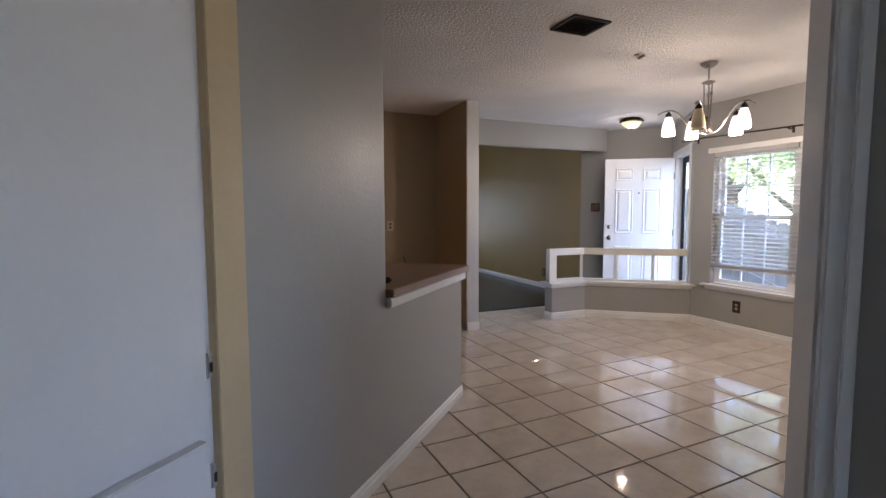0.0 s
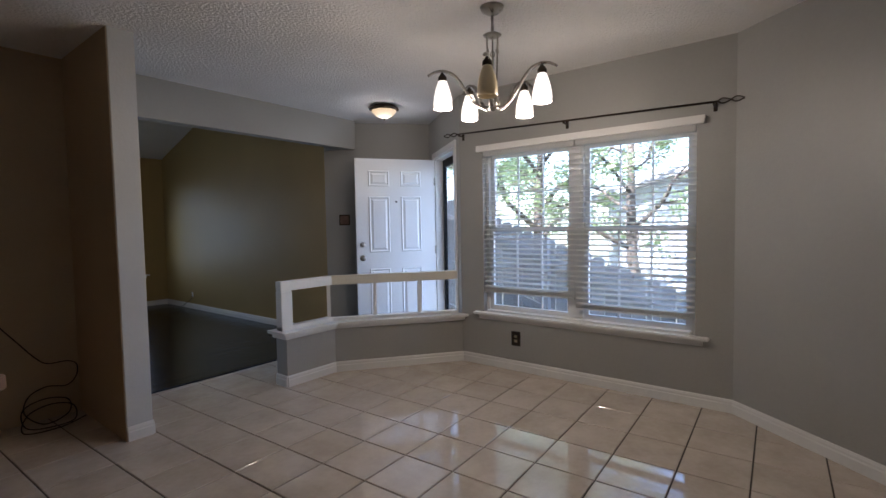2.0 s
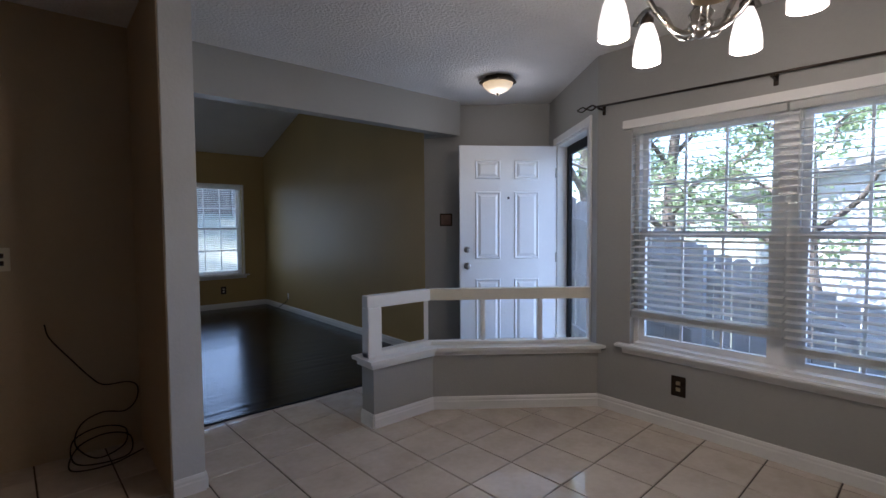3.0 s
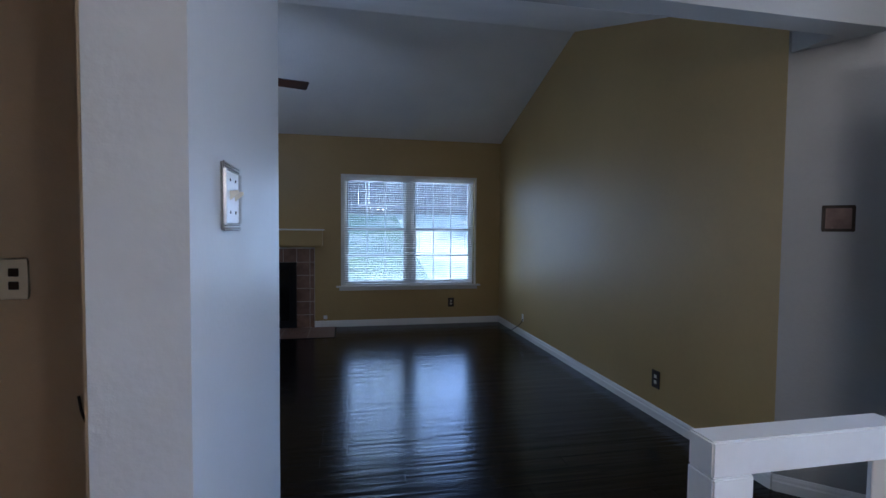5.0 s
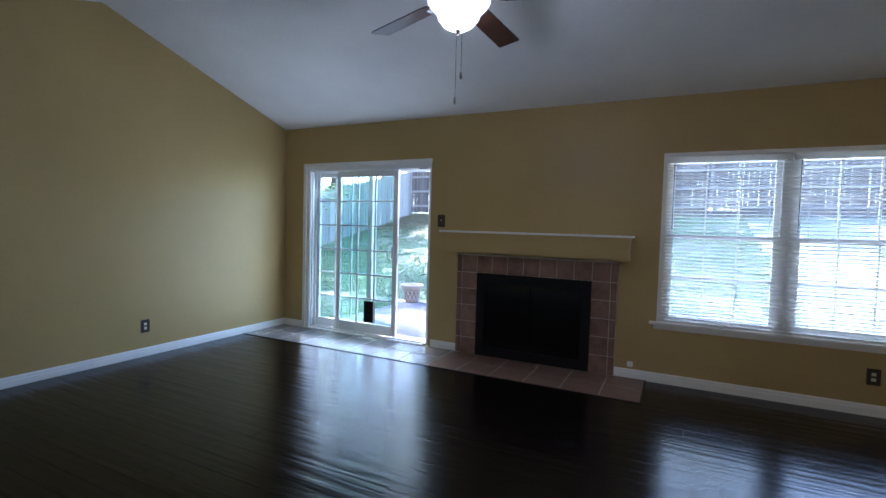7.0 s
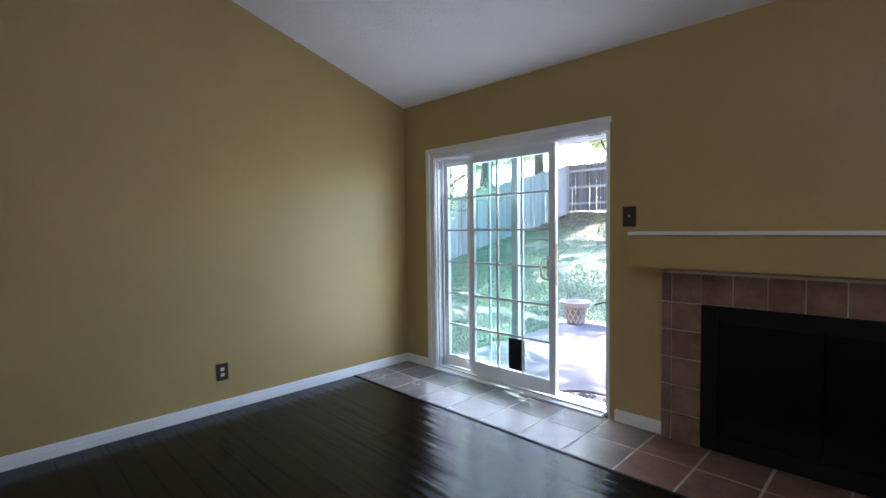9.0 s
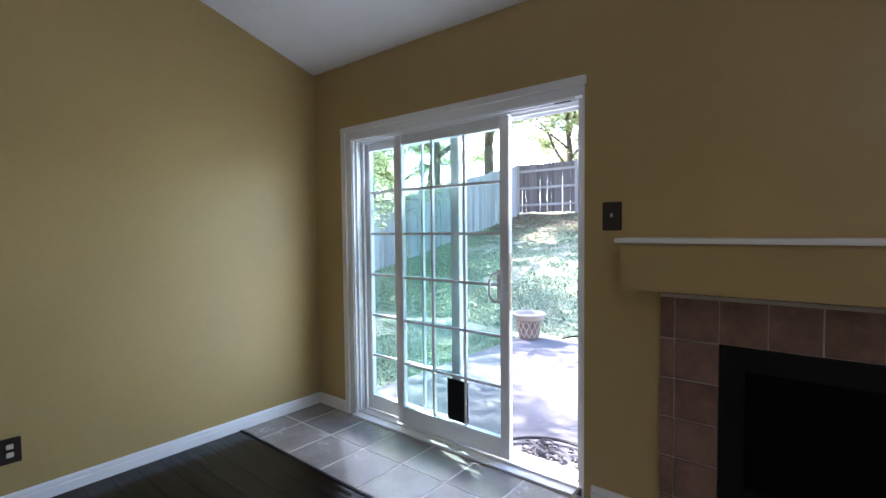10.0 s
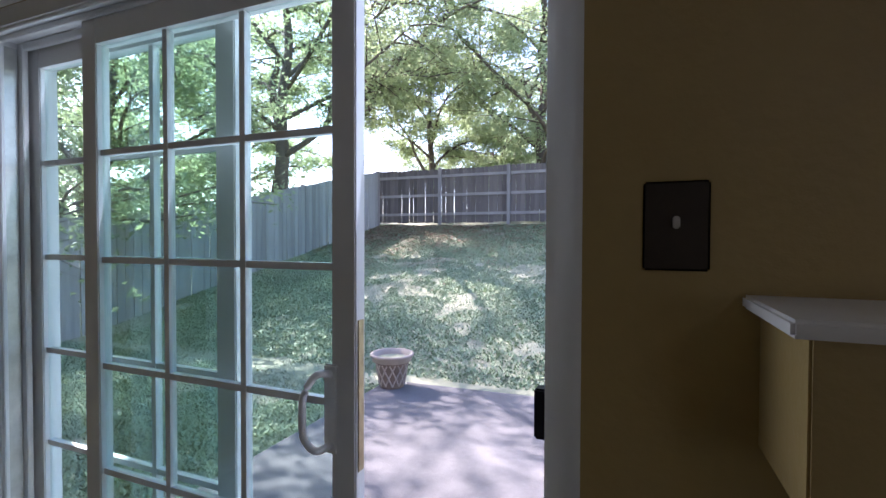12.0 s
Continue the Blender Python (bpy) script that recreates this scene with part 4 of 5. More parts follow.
for i in range(5):
    a = -10 + 72 * i
    m = pose(0, 0, 0.03, 0, 0, a)
    t = bmesh.new()
    rows = []
    for k, p in enumerate(ARM):
        d = (ARM[min(k + 1, len(ARM) - 1)] - ARM[max(k - 1, 0)]).normalized()
        u = Vector((-d.z, 0, d.x))
        rows.append([t.verts.new(p + u * e * 0.006 + Vector((0, f * 0.0125, 0))) for e, f in ((1, 0.75), (1, -0.75), (0.3, -1), (-1, -0.8), (-1, 0.8), (0.3, 1))])
    for ra, rb in zip(rows, rows[1:]):
        for k in range(6):
            t.faces.new((ra[k], ra[(k + 1) % 6], rb[(k + 1) % 6], rb[k]))
    t.faces.new(rows[0][::-1])
    t.faces.new(rows[-1])
    t.transform(m)
    arm = part("arm", t, M_NICKEL, ch, "", True)
    q = lathe([(0.006, 2.115), (0.012, 2.105), (0.024, 2.09), (0.026, 2.07), (0.018, 2.062)], 16)
    q.transform(m @ pose(0.285, 0, 0))
    part("socket_cup", q, M_BRONZE, arm, "", True)
    s = lathe(shade, 24)
    s.transform(m @ pose(0.285, 0, 1.915))
    lit = i != 3
    part("shade", s, M_SHADE if lit else M_OFFSH, arm, "lit frosted glass shade" if lit else "unlit amber glass shade", True)
for i in (0, 1, 2, 4):
    a = radians(-10 + 72 * i)
    lp = new("bulb", bpy.data.lights.new("bulb", "POINT"))
    lp.location = (CH[0] + 0.285 * math.cos(a), CH[1] + 0.285 * math.sin(a), 1.905)
    lp.data.energy, lp.data.color, lp.data.shadow_soft_size = 1.2, (1.0, 0.80, 0.55), 0.04

# ---- entry ceiling lamp ----
CL = (4.46, 4.62)
cl = thing("ceiling_lamp", pose(CL[0], CL[1], 0), "flush bronze ceiling lamp with an alabaster glass dome", "ceiling lamp")
part("rim", lathe([(0.02, H0), (0.115, H0), (0.135, H0 - 0.012), (0.15, H0 - 0.03), (0.148, H0 - 0.045), (0.125, H0 - 0.05), (0.02, H0 - 0.02)], 8), M_BRONZE, cl, "dark bronze rim")
part("dome", lathe([(0.006, H0 - 0.125), (0.04, H0 - 0.12), (0.085, H0 - 0.098), (0.118, H0 - 0.065), (0.126, H0 - 0.045), (0.02, H0 - 0.04)], 24), M_DOME, cl, "lit alabaster glass dome", True)
part("finial", lathe([(0.002, H0 - 0.145), (0.010, H0 - 0.138), (0.006, H0 - 0.130), (0.013, H0 - 0.124), (0.002, H0 - 0.120)], 12), M_BRONZE, cl, "", True)
lp = new("ceiling_bulb", bpy.data.lights.new("ceiling_bulb", "POINT"))
lp.location, lp.data.energy, lp.data.color, lp.data.shadow_soft_size = (CL[0], CL[1], H0 - 0.19), 0.28, (1.0, 0.84, 0.62), 0.06

# ---- ceiling vent, hook ----
cv = thing("ceiling_vent", pose(1.835, 2.41, H0) @ Matrix.Scale(0.8, 4), "dark brown slatted ceiling air vent", "vent")
p = box(-0.18, 0.18, -0.16, -0.135, -0.014, 0, 0.002)
box(-0.18, 0.18, 0.135, 0.16, -0.014, 0, 0.002, p)
box(-0.18, -0.155, -0.135, 0.135, -0.014, 0, 0, p)
box(0.155, 0.18, -0.135, 0.135, -0.014, 0, 0, p)
part("frame", p, M_BRNPL, cv)
part("backing", box(-0.155, 0.155, -0.135, 0.135, -0.003, 0), M_BLACK, cv)
for k in range(9):
    part("slat", box(-0.155, 0.155, -0.012, 0.012, -0.001, 0.001, m=pose(0, -0.12 + k * 0.03, -0.009, 35)), M_BRNPL, cv)
dt = thing("smoke_detector_base", pose(2.645, 2.72, H0), "tan bare smoke detector bracket on the ceiling", "bracket")
part("bracket_plate", box(-0.055, 0.055, -0.018, 0.018, -0.012, 0, 0.003, m=pose(0, 0, 0, 0, 0, 30)), M_TOE, dt)
part("bracket_arm", box(-0.05, 0.02, -0.010, 0.010, -0.030, -0.012, 0.003, m=pose(0.0, -0.02, 0, 0, 0, 75)), M_TOE, dt)

# ---- curtain rod ----
cr = thing("curtain_rod", pose(0, 0, 0), "thin bronze curtain rod with scrolled wrought finials", "curtain rod")
RX = WX - 0.075
part("rod", tube([(RX, 1.70, 2.075), (RX, 3.80, 2.135)], 0.0075, 10), M_BRONZE, cr, "", True)
for y in (1.72, 2.76, 3.78):
    z = 2.075 + (y - 1.70) * 0.0286
    br = part("bracket", box(RX - 0.008, WX, y - 0.006, y + 0.006, z - 0.022, z - 0.008, 0.002), M_BRONZE, cr)
    part("bracket_plate", box(WX - 0.006, WX, y - 0.012, y + 0.012, z - 0.05, z + 0.02, 0.002), M_BRONZE, cr)
for y0, z0, s in ((1.70, 2.075, -1), (3.80, 2.135, 1)):
    for ph in (1, -1):
        tp = arc([(RX, y0, z0), (RX, y0 + s * 0.03, z0 + ph * 0.016), (RX, y0 + s * 0.07, z0 + ph * 0.004), (RX, y0 + s * 0.105, z0 - ph * 0.016), (RX, y0 + s * 0.14, z0 - ph * 0.006), (RX, y0 + s * 0.15, z0 + ph * 0.008)], 5)
        part("finial", tube(tp, 0.006, 8, 0.003), M_BRONZE, cr, "scrolled wrought finial", True)

# ---- ceiling fan ----
FX, FY = 1.42, 7.77
fan = thing("ceiling_fan", pose(FX, FY, 0), "five-blade ceiling fan with walnut blades and a lit glass bowl", "ceiling fan")
zc = vault(FY)
part("canopy", lathe([(0.015, zc - 0.09), (0.05, zc - 0.08), (0.075, zc - 0.03), (0.08, zc + 0.02)], 20), M_BRONZE, fan, "", True)
part("downrod", tube([(0, 0, zc - 0.08), (0, 0, 2.70)], 0.013, 10), M_BRONZE, fan)
part("motor", lathe([(0.02, 2.72), (0.07, 2.71), (0.115, 2.68), (0.12, 2.58), (0.10, 2.535), (0.06, 2.525), (0.02, 2.52)], 24), M_BRONZE, fan, "dark bronze motor housing", True)
part("light_plate", lathe([(0.02, 2.535), (0.09, 2.53), (0.11, 2.515), (0.10, 2.505), (0.02, 2.50)], 24), M_NICKEL, fan, "", True)
part("bowl", lathe([(0.01, 2.345), (0.045, 2.35), (0.08, 2.37), (0.105, 2.40), (0.118, 2.435), (0.150, 2.465), (0.162, 2.485), (0.155, 2.50), (0.02, 2.503)], 28), M_FANB, fan, "lit frosted glass bowl", True)
part("finial", lathe([(0.003, 2.318), (0.011, 2.325), (0.008, 2.335), (0.016, 2.342), (0.003, 2.35)], 12), M_BRONZE, fan, "", True)
FAN0 = 15.0
for i in range(5):
    m = pose(0, 0, 2.515, 0, 0, FAN0 + 72 * i)
    p = box(0.09, 0.24, -0.022, 0.022, -0.008, 0.0, 0.003)
    p.transform(m)
    part("blade_iron", p, M_NICKEL, fan)
    bl = prism([(0.20, -0.052), (0.24, -0.060), (0.690, -0.070), (0.700, -0.062), (0.700, 0.062), (0.690, 0.070), (0.24, 0.060), (0.20, 0.052)], 0.0, 0.007)
    bl.transform(m @ pose(0, 0, 0.002, -11, 0, 0))
    part("blade", bl, M_BLADE, fan, "walnut veneer blade")
for (dx, dy), z in (((0.02, -0.06), 1.953), ((0.045, -0.05), 2.078)):
    cn = part("pull_chain", tube([(dx, dy, 2.42), (dx, dy, z + 0.04)], 0.0018, 5), M_NICKEL, fan)
    q = lathe([(0.002, z), (0.008, z + 0.010), (0.006, z + 0.03), (0.002, z + 0.042)], 10)
    q.transform(pose(dx, dy, 0))
    part("pull_knob", q, M_NICKEL, cn, "", True)
lp = new("fan_bulb", bpy.data.lights.new("fan_bulb", "POINT"))
lp.location, lp.data.energy, lp.data.color, lp.data.shadow_soft_size = (FX, FY, 2.26), 0.85, (0.9, 0.95, 1.0), 0.08

# ---- serving counter and kitchen ----
mc = along(HALL_B, CW_END)
LC = length(HALL_B, CW_END)
ct = thing("serving_counter", mc, "brown laminate serving counter with a white edge moulding", "counter")
part("worktop", box(0.0, LC + 0.045, -0.045, 0.78, 0.896, 0.936, 0.004), M_LAM, ct)
part("edge_moulding", box(0.0, LC + 0.02, -0.028, 0.0, 0.842, 0.893, 0.006), M_TRIM, ct, "white edge moulding under the worktop")
part("edge_end", box(LC, LC + 0.02, 0.0, 0.12, 0.842, 0.893, 0.006), M_TRIM, ct)
part("base_panel", box(0.02, LC - 0.02, 0.1205, 0.70, 0.0, 0.893), M_OAK, ct)
tagged(part("phone_handset", box(-0.09, 0.09, -0.022, 0.022, 0.0, 0.03, 0.01, m=mc @ pose(0.12, 0.12, 0.936, 0, 0, -25)), M_BLACK), "small black handset lying on the counter", "handset")


def cabinet(name, m, w, d, z0, z1, doors, label):
    """An oak cabinet; x along the wall, y out from it."""
    c = thing(name, m, label, "cabinet", "oak kitchen cabinets")
    part("body", box(0, w, 0.0, d, z0, z1, 0.003), M_OAK, c)
    n = doors
    e = 0.045 if w > 0.3 else 0.02
    for k in range(n):
        x0, x1 = k * w / n + 0.012, (k + 1) * w / n - 0.012
        dd = part("door", box(x0, x1, d, d + 0.018, z0 + 0.015, z1 - 0.015, 0.003), M_OAK, c)
        for a0, a1, b0, b1 in ((x0, x0 + e, z0 + 0.015, z1 - 0.015), (x1 - e, x1, z0 + 0.015, z1 - 0.015), (x0 + e, x1 - e, z0 + 0.015, z0 + 0.015 + e), (x0 + e, x1 - e, z1 - 0.015 - e, z1 - 0.015)):
            part("door_rail", box(a0, a1, d + 0.0182, d + 0.028, b0, b1, 0.003), M_OAK, dd)
        part("raised_panel", box(x0 + e + 0.02, x1 - e - 0.02, d + 0.0182, d + 0.026, z0 + 0.035 + e, z1 - 0.035 - e, 0.007), M_OAK, dd)
    return c


kb = pose(1.14, 5.388, 0, 0, 0, 180)
cabinet("wall_cabinet", kb, 0.66, 0.30, 1.53, 2.34, 1, "honey oak wall cabinet above the range")
cabinet("wall_cabinet", kb @ pose(0.665, 0, 0), 0.9, 0.30, 1.42, 2.34, 2, "honey oak wall cabinet beside the range cabinet")
cabinet("base_cabinet", pose(1.155, 5.388, 0, 0, 0, 180), 0.81, 0.60, 0.0, 0.87, 2, "honey oak base cabinet below the stove console")
cabinet("base_cabinet", pose(0.342, 5.388, 0, 0, 0, 180), 1.2, 0.60, 0.0, 0.87, 3, "honey oak base cabinet along the kitchen wall")
tagged(part("worktop", box(-0.86, 1.18, 4.745, 5.388, 0.872, 0.91, 0.004), M_LAM), "brown laminate worktop along the kitchen wall", "worktop")
rg = thing("stove_console", pose(0.30, 5.30, 0.91), "cream stove console with a black glass strip on the worktop", "stove console")
part("back_panel", box(0, 0.75, 0.0, 0.088, 0, 0.35, 0.006), M_IVORY, rg, "cream enamel back panel")
part("top_edge", box(-0.005, 0.755, -0.012, 0.088, 0.35, 0.366, 0.004), M_VINYL, rg, "white top edge")
part("panel_glass", box(0.005, 0.745, -0.012, -0.0005, 0.005, 0.140, 0.003), M_BLACK, rg, "black glass strip")
part("control_panel", box(0.005, 0.745, -0.010, -0.0005, 0.144, 0.252, 0.003), M_PEWTER, rg, "grey control panel")
setting("trim_kitchen_strip", box(1.062, 1.085, 5.37, 5.388, 0.912, 1.53, 0.003), M_TRIM, "white trim strip beside the stove console")
setting("wall_soffit", box(-2.5, 1.14, 5.08, 5.387, 2.345, H0), M_BLUEGREY, "pale soffit above the kitchen cabinets")

# ---- white built-in cabinet in the hall ----
d45 = (math.sqrt(.5), math.sqrt(.5))
c0 = (HALL_A[0] - 1.15 * d45[0], HALL_A[1] - 1.15 * d45[1])
mcab = along(c0, HALL_A)
wc = thing("tall_cabinet", mcab, "tall white built-in cabinet with flat doors beside the hall", "cabinet")
part("body", box(0.0, 1.03, 0.02, 0.12, 0, H0), M_DOOR, wc, "white painted carcass and face frame")
up = part("upper_door", box(0.30, 0.985, -0.020, 0.019, 0.715, 2.35, 0.004), M_DOOR, wc)
lo = part("lower_door", box(0.30, 0.985, -0.020, 0.019, 0.08, 0.665, 0.004), M_DOOR, wc)
for dpart, z in ((up, 0.880), (up, 2.1), (lo, 0.56)):
    part("hinge", box(0.985, 1.003, -0.022, -0.006, z - 0.035, z + 0.035, 0.004), M_PEWTER, dpart)
    part("hinge_pin", box(0.990, 1.000, -0.028, -0.020, z - 0.018, z + 0.012, 0.003), M_BRNPL, dpart)
setting("trim_filler_strip", box(1.03, 1.15, -0.012, 0.12, 0, H0 - 0.002, 0.003, m=mcab), M_FILL, "yellowed filler board between cabinet and grey wall")
wall("wall_hall_left", (c0[0] - 0.7, c0[1] - 0.7), c0, 0.12, 0, H0, M_TRIM, label="white painted hall wall")

# ---- yard ----
def ground_z(x, y):
    if y < 9:
        return -0.35 - 0.03 * max(0, x - 5) + (0.16 * (y - 4.2) if x > 5.3 else 0.0)
    if y < 14.2:
        return -0.32
    return -0.32 + 0.37 * min(y - 14.2, 1.2) * 0.6 + 0.215 * max(0, y - 15.4)


gx = [-90, -50, -30, -20, -16] + [-14 + 0.5 * i for i in range(73)] + [26, 34, 60, 90]
gy = [-60, -30, -14] + [-8 + 0.5 * i for i in range(80)] + [34, 40, 60, 100]
b = bmesh.new()
grid = []
for x in gx:
    row = []
    for y in gy:
        z = ground_z(x, min(y, 27.0))
        if z > -0.31:
            z += 0.05 * noise.noise((x * 0.7, y * 0.7, 0))
        row.append(b.verts.new((x, y, z)))
    grid.append(row)
for i in range(len(gx) - 1):
    for j in range(len(gy) - 1):
        b.faces.new((grid[i][j], grid[i + 1][j], grid[i + 1][j + 1], grid[i][j + 1]))
setting("ground", b, M_SOIL, "dry lawn ground rising towards the back fence", True)

setting("patio", prism([(-2.45, 10.31), (4.5, 10.31), (4.5, 14.35), (-2.45, 14.02)], -0.42, -0.22), M_CONC, "weathered grey concrete patio slab")
setting("door_step", box(-1.9, 0.2, 10.31, 10.36, -0.22, -0.02), M_CONC, "concrete sill below the sliding door")

# grass and ground cover
nr = np.random.RandomState(3)


def blades(name, n, x0, x1, y0, y1, size, material, label, dry):
    xs, ys = nr.uniform(x0, x1, n), nr.uniform(y0, y1, n)
    verts, faces = [], []
    for x, y in zip(xs, ys):
        if -2.5 < x < 4.6 and y < 14.4:
            continue
        v = noise.noise((x * 0.55, y * 0.55, 7.0)) + 0.5 * noise.noise((x * 2.1, y * 2.1, 3.0))
        if (v > 0.24) != dry and nr.rand() > 0.12:
            continue
        z = ground_z(x, min(y, 27))
        z += (0.05 * noise.noise((x * 0.7, y * 0.7, 0)) if z > -0.31 else 0.0) - 0.006
        a, h = nr.uniform(0, 6.28), size * nr.uniform(0.5, 1.3)
        w = size * (0.30 if not dry else 0.10)
        lean = nr.uniform(0.3, 1.1) * h
        ca, sa = math.cos(a), math.sin(a)
        k = len(verts)
        verts += [(x - sa * w, y + ca * w, z + h * 0.3), (x + sa * w, y - ca * w, z + h * 0.3), (x + ca * lean, y + sa * lean, z + h), (x - ca * 0.2 * h, y - sa * 0.2 * h, z)]
        faces += [(k, k + 1, k + 2), (k, k + 3, k + 1)]
    me = bpy.data.meshes.new(name)
    me.from_pydata(verts, [], faces)
    me.materials.append(material)
    return tagged(new(name, me), label, "grass", kind="stuff")


blades("ground_cover", 400000, -8.5, 4.5, 13.6, 24.4, 0.030, M_GRASS, "leafy green ground cover and lawn", False)
blades("leafy_weeds", 45000, -8.5, 4.5, 13.9, 18.0, 0.042, M_GRASS, "taller leafy green weeds near the patio", False)
blades("side_lawn", 130000, -8.4, -2.45, 10.35, 13.9, 0.034, M_GRASS, "leafy green lawn beside the patio", False)
blades("side_lawn_straw", 60000, -8.4, -2.45, 10.35, 13.9, 0.036, M_STRAW, "straw-coloured lawn patches beside the patio", True)
blades("dry_grass", 240000, -8.5, 4.5, 13.6, 24.4, 0.034, M_STRAW, "dry straw-coloured lawn patches", True)
blades("side_grass", 9000, 5.2, 9, 0, 9, 0.06, M_STRAW, "dry grass beside the house", True)

ls = np.random.RandomState(6)
lv, lf = [], []
for x, y in zip(-8.4 + np.abs(ls.normal(0, 4.0, 9000)), 24.2 - np.abs(ls.normal(0, 2.2, 9000))):
    z = ground_z(x, y) + 0.05 * noise.noise((x * 0.7, y * 0.7, 0)) + ls.uniform(0.012, 0.04)
    a, r = ls.uniform(0, 6.28), ls.uniform(0.025, 0.055)
    k = len(lv)
    lv += [(x + r * math.cos(a + q) * (1 if q % 3.14 < 1 else 0.55), y + r * math.sin(a + q) * (1 if q % 3.14 < 1 else 0.55), z + ls.uniform(-.01, .015)) for q in (0, 1.57, 3.14, 4.71)]
    lf.append((k, k + 1, k + 2, k + 3))
lm = bpy.data.meshes.new("fallen_leaves")
lm.from_pydata(lv, [], lf)
lm.materials.append(M_LITTER)
tagged(new("fallen_leaves", lm), "dry brown fallen leaves strewn along the back fence", "fallen leaves", kind="stuff")

# fences
def fence(name, p0, p1, ztop0, ztop1, material, label, picket=0.145, rails_side=-1, h=1.85, posts=2.4):
    f = thing(name, along(p0, p1), label, "fence")
    ln = length(p0, p1)
    n = int(ln / (picket + 0.006))
    rr = random.Random(len(name) * 7 + n)
    me = []
    for k in range(3):
        q = bmesh.new()
        w, e = picket / 2, 0.03
        pts_ = [(-w, -h), (w, -h), (w, -e), (w - e, 0), (-w + e, 0), (-w, -e)]
        a = [q.verts.new((x, -0.009, z)) for x, z in pts_]
        c_ = [q.verts.new((x, 0.009, z)) for x, z in pts_]
        q.faces.new(a)
        q.faces.new(c_[::-1])
        for i in range(6):
            q.faces.new((a[i], a[(i + 1) % 6], c_[(i + 1) % 6], c_[i]))
        me.append(mesh("picket", q, material))
    for k in range(n):
        s = (k + .5) * ln / n
        z = ztop0 + (ztop1 - ztop0) * s / ln + rr.uniform(-0.02, 0.02)
        piece("picket", me[k % 3], f, pose(s, rr.uniform(-.004, .004), z, rr.uniform(-.6, .6), rr.uniform(-.3, .3), 0))
    frame_wood = M_POST if material == M_FENCE else material
    for dz in (-0.3, -0.95, -1.6):
        q = bmesh.new()
        y0, y1 = (0.012, 0.05) if rails_side > 0 else (-0.05, -0.012)
        za, zb = ztop0 + dz, ztop1 + dz
        v = [q.verts.new(c_) for c_ in ((0, y0, za), (ln, y0, zb), (ln, y1, zb), (0, y1, za), (0, y0, za + .09), (ln, y0, zb + .09), (ln, y1, zb + .09), (0, y1, za + .09))]
        for g in ((0, 1, 2, 3), (4, 5, 6, 7), (0, 1, 5, 4), (1, 2, 6, 5), (2, 3, 7, 6), (3, 0, 4, 7)):
            q.faces.new([v[i] for i in g])
        part("rail", q, frame_wood, f)
    s = 0.0
    while s < ln:
        z = ztop0 + (ztop1 - ztop0) * s / ln
        y0 = 0.05 if rails_side > 0 else -0.14
        part("post", box(s - 0.05, s + 0.05, y0, y0 + 0.09, z - h - 0.1, z + 0.02), frame_wood, f)
        s += posts
    return f


ZB = ground_z(0, 24.3) + 0.12
fence("back_fence", (-8.5, 24.3), (9.0, 24.6), ZB + 1.82, ZB + 1.86, M_FENCE, "weathered brown wooden picket fence across the yard")
fence("side_fence", (-8.5, 10.5), (-8.5, 15.4), ground_z(0, 12) + 1.85, ground_z(0, 15.4) + 1.85, M_FENCE2, "pale weathered wooden fence along the yard", rails_side=1, h=2.1)
fence("side_fence", (-8.5, 15.4), (-8.5, 24.3), ground_z(0, 15.4) + 1.85, ZB + 1.85, M_FENCE2, "pale weathered wooden fence climbing the slope", rails_side=1, h=2.1)
fence("street_fence", (6.5, 1.4), (6.5, 8.0), 0.23, 2.63, M_FENCE3, "weathered wooden fence beside the house, its colour lightened to look sunlit", rails_side=1, h=2.6)


